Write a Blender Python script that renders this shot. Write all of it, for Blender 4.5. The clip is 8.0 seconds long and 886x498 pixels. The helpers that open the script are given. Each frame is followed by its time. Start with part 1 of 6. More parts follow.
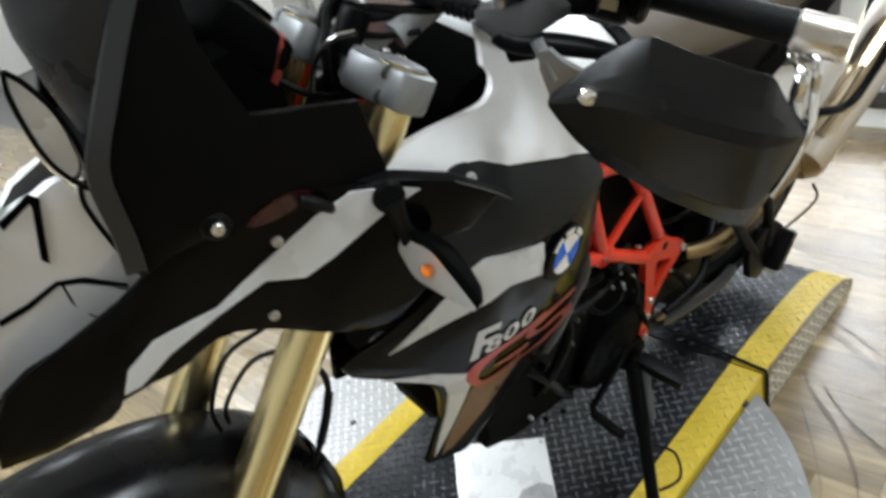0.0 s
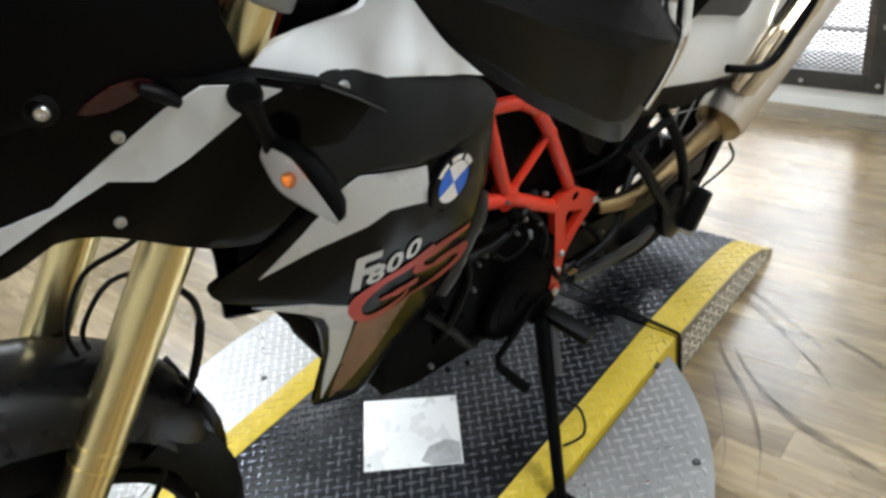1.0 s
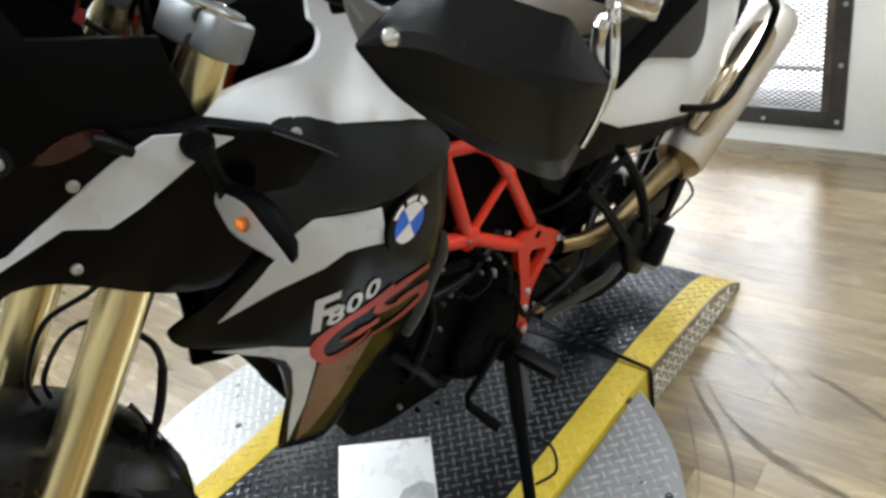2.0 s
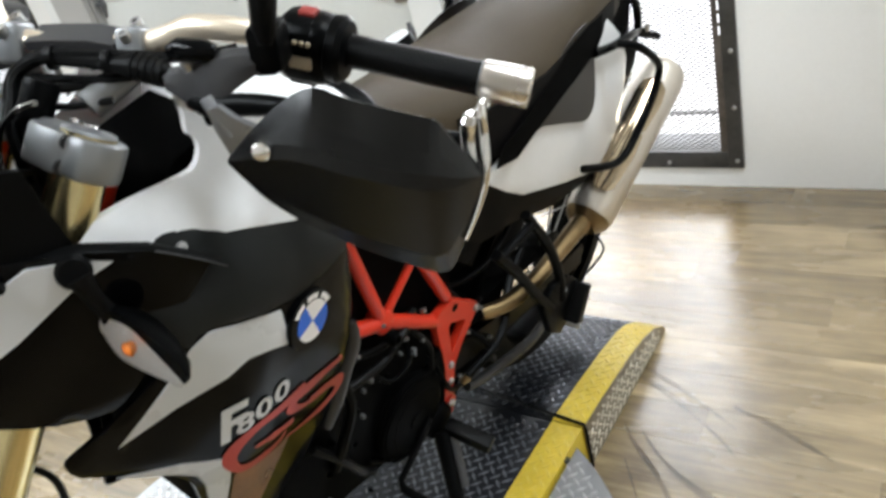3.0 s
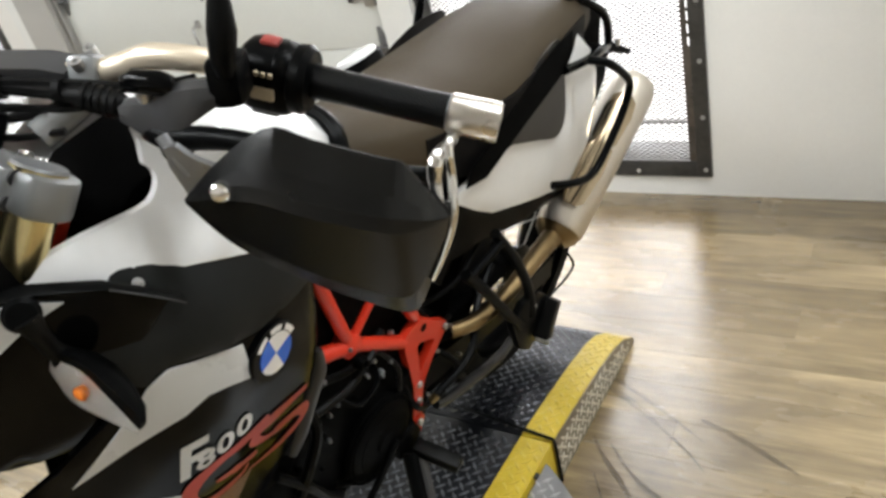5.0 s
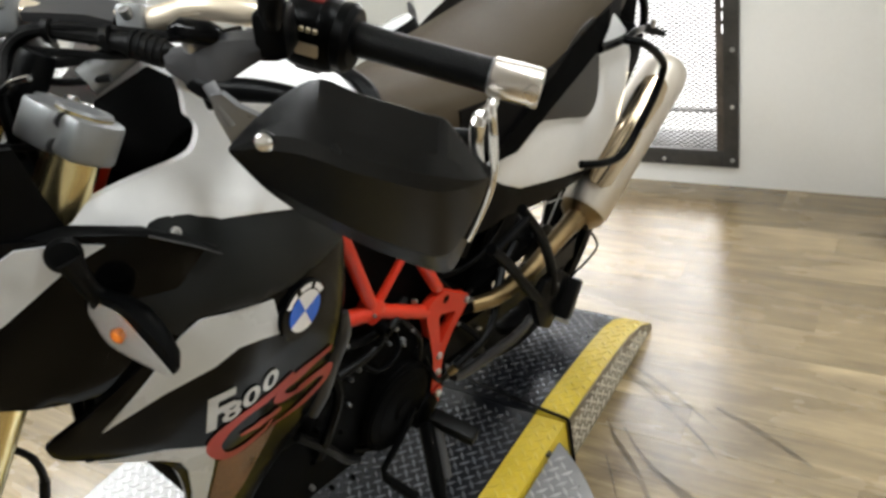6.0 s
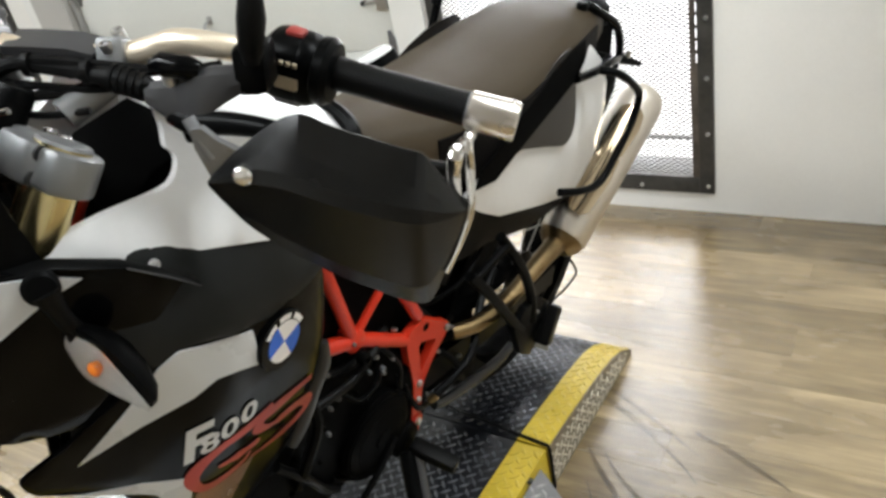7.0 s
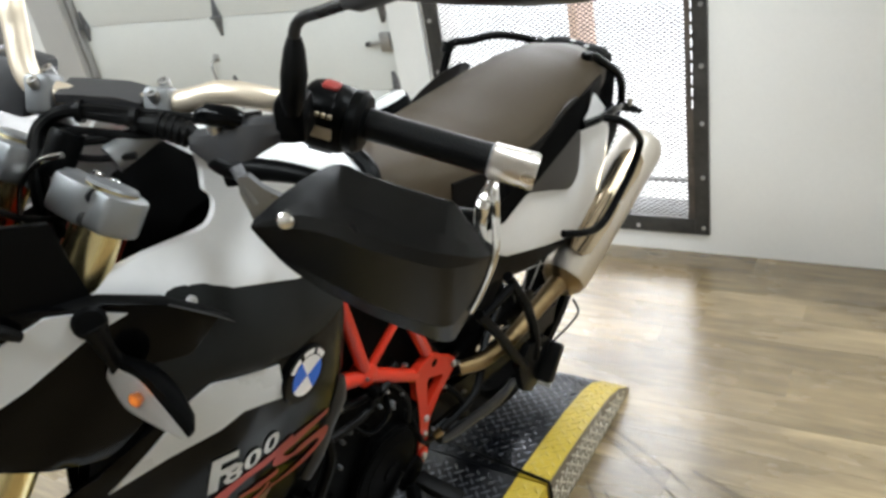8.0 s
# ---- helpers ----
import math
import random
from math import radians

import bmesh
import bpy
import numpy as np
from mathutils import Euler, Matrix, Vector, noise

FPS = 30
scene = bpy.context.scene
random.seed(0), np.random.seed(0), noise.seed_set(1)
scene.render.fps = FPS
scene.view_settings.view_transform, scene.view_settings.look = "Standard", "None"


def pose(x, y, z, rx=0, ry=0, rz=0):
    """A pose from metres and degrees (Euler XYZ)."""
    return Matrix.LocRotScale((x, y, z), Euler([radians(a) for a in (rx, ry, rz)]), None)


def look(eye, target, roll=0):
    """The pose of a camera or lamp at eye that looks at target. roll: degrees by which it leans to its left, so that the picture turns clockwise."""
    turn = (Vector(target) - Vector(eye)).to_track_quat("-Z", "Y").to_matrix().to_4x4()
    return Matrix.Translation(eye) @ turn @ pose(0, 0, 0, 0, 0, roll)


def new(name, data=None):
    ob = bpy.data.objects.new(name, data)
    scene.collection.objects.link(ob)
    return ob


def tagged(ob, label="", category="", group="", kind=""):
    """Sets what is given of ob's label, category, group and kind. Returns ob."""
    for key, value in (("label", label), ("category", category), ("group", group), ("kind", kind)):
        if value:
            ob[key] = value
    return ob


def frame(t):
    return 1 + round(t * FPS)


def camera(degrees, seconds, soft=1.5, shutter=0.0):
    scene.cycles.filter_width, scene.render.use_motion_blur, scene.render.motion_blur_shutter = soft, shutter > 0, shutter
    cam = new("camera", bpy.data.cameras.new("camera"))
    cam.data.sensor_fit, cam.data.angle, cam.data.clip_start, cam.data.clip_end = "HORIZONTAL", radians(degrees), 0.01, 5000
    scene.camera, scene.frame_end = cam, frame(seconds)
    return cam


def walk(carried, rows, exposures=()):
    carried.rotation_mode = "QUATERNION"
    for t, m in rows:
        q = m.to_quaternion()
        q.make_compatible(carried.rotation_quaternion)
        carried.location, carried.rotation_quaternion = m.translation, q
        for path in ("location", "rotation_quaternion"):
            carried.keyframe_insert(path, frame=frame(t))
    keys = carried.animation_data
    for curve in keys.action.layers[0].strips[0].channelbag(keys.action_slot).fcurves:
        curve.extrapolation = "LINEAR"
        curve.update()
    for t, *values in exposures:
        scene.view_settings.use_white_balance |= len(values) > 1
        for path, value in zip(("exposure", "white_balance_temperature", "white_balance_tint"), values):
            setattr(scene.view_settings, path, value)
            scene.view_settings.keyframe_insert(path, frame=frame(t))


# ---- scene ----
cam = camera(60.0, 8.0, soft=3.0, shutter=0.3)

PATH = [
    (0, (0.4892, 0.3110, 1.4850), (-0.9083, 1.4742, 0.3197), -17.5),
    (0.5, (0.5087, 0.3413, 1.4407), (-0.7711, 1.4969, 0.1393), -15.7),
    (1, (0.5400, 0.3532, 1.3867), (-0.7495, 1.5682, 0.1523), -13.5),
    (2.5, (0.5962, 0.3661, 1.3889), (-0.6545, 1.7377, 0.2851), -15.4),
    (3, (0.6113, 0.4061, 1.4083), (-0.5584, 1.8900, 0.3607), -16.3),
    (3.5, (0.6145, 0.4385, 1.4515), (-0.4957, 2.0174, 0.4828), -16.0),
    (4, (0.6102, 0.4579, 1.4666), (-0.4309, 2.0747, 0.4838), -14.8),
    (4.5, (0.6059, 0.4547, 1.4494), (-0.4676, 2.0174, 0.4147), -15.7),
    (6, (0.5897, 0.4190, 1.4202), (-0.5411, 1.8922, 0.3164), -13.1),
    (6.5, (0.5843, 0.4180, 1.4256), (-0.5638, 1.8997, 0.3532), -13.1),
    (7, (0.5951, 0.4190, 1.4288), (-0.4990, 1.9537, 0.3726), -12.3),
    (7.5, (0.5908, 0.4039, 1.4418), (-0.5108, 1.9591, 0.4255), -11.2),
    (8, (0.5897, 0.3737, 1.4634), (-0.4925, 1.9667, 0.4871), -10.8),
]
walk(cam, [(t, look(eye, target, roll)) for t, eye, target, roll in PATH], [(0.0, 0.03, 6250, 8), (1.0, 0.05, 6250, 9), (2.5, 0.05, 6250, 9), (3.5, 0.12, 6500, 11), (4.0, 0.12, 6650, 11),
      (4.5, 0.06, 6700, 11), (6.0, -0.05, 6700, 10), (6.5, -0.04, 6450, 10), (7.0, -0.03, 6600, 10), (8.0, -0.02, 6380, 9)])

# ---------------------------------------------------------------- light
world = bpy.data.worlds.new("daylight")
scene.world = world
world.use_nodes = True
sky = world.node_tree.nodes.new("ShaderNodeTexSky")
sky.sky_type, sky.sun_disc = "NISHITA", False
sky.sun_elevation, sky.sun_rotation = radians(68), radians(-20)
world.node_tree.links.new(sky.outputs[0], world.node_tree.nodes["Background"].inputs[0])
world.node_tree.nodes["Background"].inputs[1].default_value = 0.12
sun_light = bpy.data.lights.new("sun", "SUN")
sun_light.energy, sun_light.angle, sun_light.color = 4.0, radians(12), (1.0, 0.97, 0.93)
sun = new("sun", sun_light)
sun.matrix_world = look((-1.2, 3.5, 8.5), (0, 0, 0))


def area_lamp(name, at, target, sx, sy, watts, colour):
    lamp = bpy.data.lights.new(name, "AREA")
    lamp.shape, lamp.size, lamp.size_y, lamp.energy, lamp.color = "RECTANGLE", sx, sy, watts, colour
    ob = new(name, lamp)
    ob.matrix_world = look(at, target)
    return ob


WALL = 2.938          # inner face of the wall with the windows
DECK = 0.123          # top of the platform
# daylight in the two glazed openings
area_lamp("daylight_window", (-0.5, 3.06, 1.55), (-0.5, 0, 1.0), 0.9, 1.0, 14, (0.93, 0.97, 1.0))
area_lamp("daylight_window", (-4.3, 3.06, 1.72), (-3.6, 0, 0.5), 1.0, 0.8, 40, (0.93, 0.97, 1.0))
# unseen cool white lights added under the ceiling to fill the room
FILL_LIGHTS = [(-2.8, 0.3, 8), (-1.0, 0.0, 48), (-0.2, -0.4, 50), (1.4, 1.75, 70), (-1.6, -2.2, 34), (-4.0, 1.8, 42)]
for lx, ly, watts in FILL_LIGHTS:
    area_lamp("unseen_fill_light", (lx, ly, 2.93), (lx, ly + 0.001, 0), 1.2, 0.22, watts, (0.90, 0.965, 1.0))


# ---------------------------------------------------------------- materials
def rgb(h):
    c = [int(h[i:i + 2], 16) / 255 for i in (0, 2, 4)]
    return tuple(v / 12.92 if v <= 0.04045 else ((v + 0.055) / 1.055) ** 2.4 for v in c)


class Nodes:
    def __init__(self, name):
        self.m = bpy.data.materials.new(name)
        self.m.use_nodes = True
        self.t = self.m.node_tree
        self.b = self.t.nodes["Principled BSDF"]

    def add(self, kind, **inputs):
        n = self.t.nodes.new(kind)
        for k, v in inputs.items():
            n.inputs[k.replace("_", " ")].default_value = v
        return n

    def link(self, a, b):
        self.t.links.new(a, b)


def material(name, colour, rough=0.5, metal=0.0, colour2=None, scale=6.0, detail_scale=90.0, spread=0.25, rough_spread=0.12,
             bump=0.0, bump_scale=300.0, coat=0.0, spec=0.5):
    """A worn surface: two scales of noise drive colour and roughness, a fine one the relief."""
    n = Nodes(name)
    co = n.add("ShaderNodeTexCoord")
    big = n.add("ShaderNodeTexNoise", Scale=scale, Detail=5.0, Roughness=0.6)
    fine = n.add("ShaderNodeTexNoise", Scale=detail_scale, Detail=4.0, Roughness=0.6)
    for k in (big, fine):
        n.link(co.outputs["Object"], k.inputs["Vector"])
    both = n.add("ShaderNodeMath")
    both.operation = "MULTIPLY_ADD"
    both.inputs[1].default_value = 0.35
    n.link(fine.outputs["Fac"], both.inputs[0])
    half = n.add("ShaderNodeMath")
    half.operation = "MULTIPLY"
    half.inputs[1].default_value = 0.65
    n.link(big.outputs["Fac"], half.inputs[0])
    n.link(half.outputs[0], both.inputs[2])
    ramp = n.add("ShaderNodeValToRGB")
    ramp.color_ramp.elements[0].position, ramp.color_ramp.elements[1].position = 0.34, 0.68
    c2 = colour2 or tuple(min(1, c * (1 + spread)) for c in colour)
    ramp.color_ramp.elements[0].color = (*[c * (1 - spread) for c in colour], 1) if not colour2 else (*colour, 1)
    ramp.color_ramp.elements[1].color = (*c2, 1)
    n.link(both.outputs[0], ramp.inputs[0])
    n.link(ramp.outputs[0], n.b.inputs["Base Color"])
    rr = n.add("ShaderNodeMapRange")
    rr.inputs["From Min"].default_value, rr.inputs["From Max"].default_value = 0.3, 0.7
    rr.inputs["To Min"].default_value, rr.inputs["To Max"].default_value = max(0.03, rough - rough_spread), min(1, rough + rough_spread)
    n.link(big.outputs["Fac"], rr.inputs["Value"])
    n.link(rr.outputs[0], n.b.inputs["Roughness"])
    n.b.inputs["Metallic"].default_value = metal
    n.b.inputs["Specular IOR Level"].default_value = spec
    n.b.inputs["Coat Weight"].default_value = coat
    n.b.inputs["Coat Roughness"].default_value = 0.06
    if bump:
        f = n.add("ShaderNodeTexNoise", Scale=bump_scale, Detail=3.0)
        n.link(co.outputs["Object"], f.inputs["Vector"])
        bp = n.add("ShaderNodeBump", Strength=bump, Distance=0.002)
        n.link(f.outputs["Fac"], bp.inputs["Height"])
        n.link(bp.outputs[0], n.b.inputs["Normal"])
    return n.m


def wood_material(name):
    """Vinyl planks with a printed oak grain; each plank has its own tone."""
    n = Nodes(name)
    co = n.add("ShaderNodeTexCoord")
    info = n.add("ShaderNodeObjectInfo")
    off = n.add("ShaderNodeVectorMath")
    off.operation = "MULTIPLY_ADD"
    off.inputs[1].default_value, = [(37.0, 91.0, 13.0)]
    comb = n.add("ShaderNodeCombineXYZ")
    for i in range(3):
        n.link(info.outputs["Random"], comb.inputs[i])
    n.link(comb.outputs[0], off.inputs[0])
    n.link(co.outputs["Object"], off.inputs[2])
    mp = n.add("ShaderNodeMapping", Scale=(1.8, 24.0, 4.0))
    n.link(off.outputs[0], mp.inputs["Vector"])
    grain = n.add("ShaderNodeTexNoise", Scale=2.2, Detail=7.0, Roughness=0.62, Distortion=0.6)
    n.link(mp.outputs[0], grain.inputs["Vector"])
    mp2 = n.add("ShaderNodeMapping", Scale=(1.2, 3.5, 1.0))
    n.link(off.outputs[0], mp2.inputs["Vector"])
    cloud = n.add("ShaderNodeTexNoise", Scale=1.7, Detail=4.0, Roughness=0.55)
    n.link(mp2.outputs[0], cloud.inputs["Vector"])
    ramp = n.add("ShaderNodeValToRGB")
    e = ramp.color_ramp.elements
    e[0].position, e[0].color = 0.30, (*rgb("5a4b35"), 1)
    e[1].position, e[1].color = 0.72, (*rgb("b8a27c"), 1)
    m = ramp.color_ramp.elements.new(0.52)
    m.color = (*rgb("8a7756"), 1)
    mix = n.add("ShaderNodeMath")
    mix.operation = "MULTIPLY_ADD"
    mix.inputs[1].default_value = 0.56
    n.link(grain.outputs["Fac"], mix.inputs[0])
    h2 = n.add("ShaderNodeMath")
    h2.operation = "MULTIPLY_ADD"
    h2.inputs[1].default_value = 0.32
    n.link(cloud.outputs["Fac"], h2.inputs[0])
    h3 = n.add("ShaderNodeMath")
    h3.operation = "MULTIPLY"
    h3.inputs[1].default_value = 0.17
    n.link(info.outputs["Random"], h3.inputs[0])
    n.link(h3.outputs[0], h2.inputs[2])
    n.link(h2.outputs[0], mix.inputs[2])
    n.link(mix.outputs[0], ramp.inputs[0])
    # olive-brown smudges that run over the joints, and dark streaks along the grain
    geo = n.add("ShaderNodeNewGeometry")
    mp3 = n.add("ShaderNodeMapping", Scale=(1.1, 4.2, 1.0))
    n.link(geo.outputs["Position"], mp3.inputs["Vector"])
    smudge = n.add("ShaderNodeTexNoise", Scale=1.9, Detail=6.0, Roughness=0.62, Distortion=0.8)
    n.link(mp3.outputs[0], smudge.inputs["Vector"])
    fade = n.add("ShaderNodeMapRange")
    fade.inputs["From Min"].default_value, fade.inputs["From Max"].default_value = 0.46, 0.70
    fade.inputs["To Min"].default_value, fade.inputs["To Max"].default_value = 0.0, 0.55
    n.link(smudge.outputs["Fac"], fade.inputs["Value"])
    tone = n.add("ShaderNodeMix")
    tone.data_type = "RGBA"
    tone.inputs[7].default_value = (*rgb("3b2e19"), 1)
    n.link(fade.outputs[0], tone.inputs[0])
    n.link(ramp.outputs[0], tone.inputs[6])
    n.link(tone.outputs[2], n.b.inputs["Base Color"])
    n.b.inputs["Specular IOR Level"].default_value = 1.0
    rr = n.add("ShaderNodeMapRange")
    rr.inputs["To Min"].default_value, rr.inputs["To Max"].default_value = 0.20, 0.34
    n.b.inputs["Coat Weight"].default_value, n.b.inputs["Coat Roughness"].default_value = 1.0, 0.26
    n.link(cloud.outputs["Fac"], rr.inputs["Value"])
    n.link(rr.outputs[0], n.b.inputs["Roughness"])
    bp = n.add("ShaderNodeBump", Strength=0.10, Distance=0.002)
    n.link(grain.outputs["Fac"], bp.inputs["Height"])
    n.link(bp.outputs[0], n.b.inputs["Normal"])
    return n.m


def glass_material(name, tint=(1, 1, 1), rough=0.02):
    n = Nodes(name)
    n.b.inputs["Base Color"].default_value = (*tint, 1)
    n.b.inputs["Roughness"].default_value = rough
    n.b.inputs["Transmission Weight"].default_value = 1.0
    n.b.inputs["IOR"].default_value = 1.45
    return n.m


def glow_material(name, colour, strength):
    n = Nodes(name)
    n.b.inputs["Base Color"].default_value = (0.8, 0.8, 0.8, 1)
    n.b.inputs["Emission Color"].default_value = (*colour, 1)
    n.b.inputs["Emission Strength"].default_value = strength
    return n.m


PLANK = wood_material("oak_vinyl")
WALLPAINT = material("wall_paint", (0.83, 0.815, 0.785), 0.6, spread=0.03, scale=1.5, bump=0.15, bump_scale=120)
TRIM = material("white_trim", (0.80, 0.80, 0.78), 0.4, spread=0.03)
JAMB = material("grey_jamb", (0.45, 0.44, 0.42), 0.5, spread=0.05)
DOORPAINT = material("garage_door_paint", (0.70, 0.71, 0.68), 0.45, spread=0.04, scale=2, bump=0.2, bump_scale=60)
CEILPAINT = material("ceiling_paint", (0.75, 0.74, 0.72), 0.8, spread=0.03)
BLACKSTEEL = material("black_painted_steel", (0.018, 0.018, 0.018), 0.45, colour2=(0.060, 0.057, 0.052), scale=10, detail_scale=50)
RUSTSTEEL = material("rubbed_angle_steel", (0.055, 0.048, 0.042), 0.45, 0.3, colour2=(0.14, 0.115, 0.095), scale=8, detail_scale=60)
DARKSTEEL = material("dull_bracket_steel", (0.22, 0.225, 0.24), 0.36, 0.9, scale=20, spread=0.1)
ZINC = material("zinc_steel", (0.50, 0.50, 0.50), 0.38, 1.0, scale=20, spread=0.08, rough_spread=0.05)
BRICK = material("pale_brick", (0.50, 0.36, 0.29), 0.85, scale=9, spread=0.2)
PALEYARD = material("pale_concrete", (0.50, 0.50, 0.495), 0.8, scale=3, spread=0.05)
CONCRETE = material("concrete", (0.20, 0.20, 0.195), 0.85, scale=3, spread=0.12)
DECKGREY = material("worn_deck_paint", (0.003, 0.0034, 0.0045), 0.34, 0.0, colour2=(0.010, 0.011, 0.014), scale=3.2, detail_scale=45, spec=0.26)
DECKLUG = material("worn_deck_lugs", (0.034, 0.037, 0.046), 0.27, 0.75, colour2=(0.22, 0.23, 0.26), scale=3.2, detail_scale=70)
YELLOW = material("safety_yellow", (0.44, 0.315, 0.022), 0.42, colour2=(0.66, 0.485, 0.045), scale=7, detail_scale=60)
YELLOWLUG = material("worn_yellow_lugs", (0.46, 0.34, 0.04), 0.36, colour2=(0.70, 0.54, 0.10), scale=14, detail_scale=90)
ALU = material("checker_aluminium", (0.40, 0.40, 0.405), 0.42, 0.8, colour2=(0.50, 0.50, 0.50), scale=4, detail_scale=40, rough_spread=0.05)
ALULUG = material("checker_lugs", (0.70, 0.70, 0.70), 0.34, 0.85, scale=12, spread=0.08)
STEELSIDE = material("ramp_side_steel", (0.26, 0.23, 0.18), 0.38, 0.85, scale=9)
SIDELUG = material("rubbed_side_lugs", (0.66, 0.61, 0.50), 0.36, 0.5, scale=14, spread=0.15)
PLATEWHITE = material("white_plate", (0.74, 0.745, 0.75), 0.30, 0.15, spread=0.05, scale=12, bump=0.2, bump_scale=60)
PLATESTAIN = material("plate_rub", (0.42, 0.43, 0.44), 0.35, 0.5, scale=30)
GLOSSBLACK = material("gloss_black_paint", (0.0018, 0.0019, 0.0021), 0.12, spread=0.2, rough_spread=0.04, spec=0.09)
MUDBLACK = material("scuffed_gloss_black", (0.009, 0.009, 0.0095), 0.28, spread=0.3, rough_spread=0.07, spec=0.5)
SATINBLACK = material("satin_black_plastic", (0.0020, 0.0021, 0.0022), 0.36, spread=0.15, rough_spread=0.06, spec=0.05, bump=0.05, bump_scale=1500)
COVERGREY = material("grained_grey_black_plastic", (0.0088, 0.0098, 0.0096), 0.42, spread=0.12, rough_spread=0.05, spec=0.16, bump=0.10, bump_scale=1400)
GUARDBLACK = material("grained_black_plastic", (0.0030, 0.0030, 0.0030), 0.24, spread=0.12, rough_spread=0.04, spec=0.28, bump=0.12, bump_scale=1300)
MATTBLACK = material("matt_black_plastic", (0.0022, 0.0022, 0.0022), 0.58, spread=0.3, spec=0.012, bump=0.3, bump_scale=900)
ENGINEBLACK = material("engine_black", (0.002, 0.002, 0.002), 0.45, 0.0, spread=0.4, spec=0.012, bump=0.3, bump_scale=250)
WHITEPAINT = material("white_body_paint", (0.74, 0.74, 0.74), 0.20, spread=0.03, rough_spread=0.05, coat=0.5)
SILVERDECAL = material("silver_white_decal", (0.54, 0.55, 0.555), 0.30, spread=0.015)
REDDECAL = material("red_decal", (0.34, 0.026, 0.014), 0.30, 0.65, spread=0.06, rough_spread=0.03, scale=20)
FLOORSHEEN = material("painted_floor_sheen", (0.040, 0.018, 0.008), 0.28, 0.7, colour2=(0.26, 0.125, 0.058), scale=9, detail_scale=260, rough_spread=0.10, bump=0.25, bump_scale=420)
MAROON = material("shaded_red_paint", (0.022, 0.0015, 0.0025), 0.3, spread=0.1)
REDPAINT = material("red_frame_paint", (0.54, 0.030, 0.011), 0.34, spread=0.04, rough_spread=0.03, scale=9, detail_scale=30, coat=0.1, spec=0.3)
GOLD = material("gold_anodised", (0.68, 0.57, 0.30), 0.24, 1.0, spread=0.0, rough_spread=0.01, scale=5)
CASTGREY = material("cast_silver_paint", (0.21, 0.215, 0.22), 0.38, 0.55, spread=0.04, rough_spread=0.04)
BARALU = material("champagne_bar", (0.78, 0.68, 0.54), 0.38, 0.75, spread=0.0, rough_spread=0.02)
BRUSHED = material("brushed_bar_end", (0.62, 0.58, 0.53), 0.27, 1.0, spread=0.04, rough_spread=0.03, detail_scale=260)
CHROME = material("polished_steel", (0.74, 0.73, 0.71), 0.17, 1.0, spread=0.02, rough_spread=0.02)
MUFFLER = material("brushed_muffler", (0.64, 0.59, 0.52), 0.40, 0.9, spread=0.03, rough_spread=0.03, scale=4)
SHIELD = material("polished_warm_steel", (0.40, 0.32, 0.22), 0.12, 1.0, spread=0.12, rough_spread=0.05, scale=12)
PERCHGREY = material("grey_cast_perch", (0.036, 0.036, 0.038), 0.42, spread=0.1, rough_spread=0.06, bump=0.1, bump_scale=700)
GREYPLASTIC = material("dark_grey_plastic", (0.014, 0.0145, 0.0155), 0.34, spread=0.06, rough_spread=0.05, spec=0.45)
PIPE = material("heat_tinted_pipe", (0.12, 0.080, 0.036), 0.36, 1.0, colour2=(0.42, 0.30, 0.155), scale=5, detail_scale=14, rough_spread=0.06)
RUBBER = material("grip_rubber", (0.003, 0.003, 0.003), 0.42, spread=0.3, spec=0.10, bump=0.3, bump_scale=500)
def smear_material(name, colour, cover):
    """A rubbed-on mark, patchy and half see-through."""
    n = Nodes(name)
    co = n.add("ShaderNodeTexCoord")
    noise = n.add("ShaderNodeTexNoise", Scale=6.0, Detail=4.0, Roughness=0.6)
    n.link(co.outputs["Object"], noise.inputs["Vector"])
    r = n.add("ShaderNodeMapRange")
    r.inputs["From Min"].default_value, r.inputs["From Max"].default_value = 0.35, 0.7
    r.inputs["To Min"].default_value, r.inputs["To Max"].default_value = 0.12, cover
    n.link(noise.outputs["Fac"], r.inputs["Value"])
    n.link(r.outputs[0], n.b.inputs["Alpha"])
    n.b.inputs["Base Color"].default_value = (*colour, 1)
    n.b.inputs["Roughness"].default_value = 0.5
    return n.m


SCUFF = smear_material("rubber_scuff", (0.045, 0.034, 0.023), 0.62)
TYRE = material("tyre_rubber", (0.004, 0.004, 0.004), 0.75, spread=0.3, spec=0.12)
SEATVINYL = material("seat_vinyl", (0.042, 0.031, 0.0185), 0.50, spread=0.06, rough_spread=0.05, spec=0.16, bump=0.08, bump_scale=1600)
SEATSIDE = material("seat_side_vinyl", (0.005, 0.0045, 0.0045), 0.5, spread=0.1, spec=0.05, bump=0.08, bump_scale=1600)
DARKCOVER = material("brown_black_cover", (0.014, 0.011, 0.009), 0.40, spread=0.05, rough_spread=0.03)
LENS = glass_material("clear_lens", (0.96, 0.95, 0.93), 0.08)
AMBER = material("amber_bulb", (0.85, 0.22, 0.02), 0.25, spread=0.1)
REFLECTOR = material("lamp_reflector", (0.80, 0.80, 0.80), 0.30, 0.25, spread=0.02)
SCREEN = material("smoked_screen", (0.030, 0.030, 0.032), 0.28, spread=0.1, rough_spread=0.03, spec=0.5)
BEAKSILVER = material("silver_beak_paint", (0.68, 0.68, 0.68), 0.20, 0.3, spread=0.015, coat=0.5)
EMBLEMBLUE = material("emblem_blue", (0.015, 0.12, 0.62), 0.2, spread=0.06)
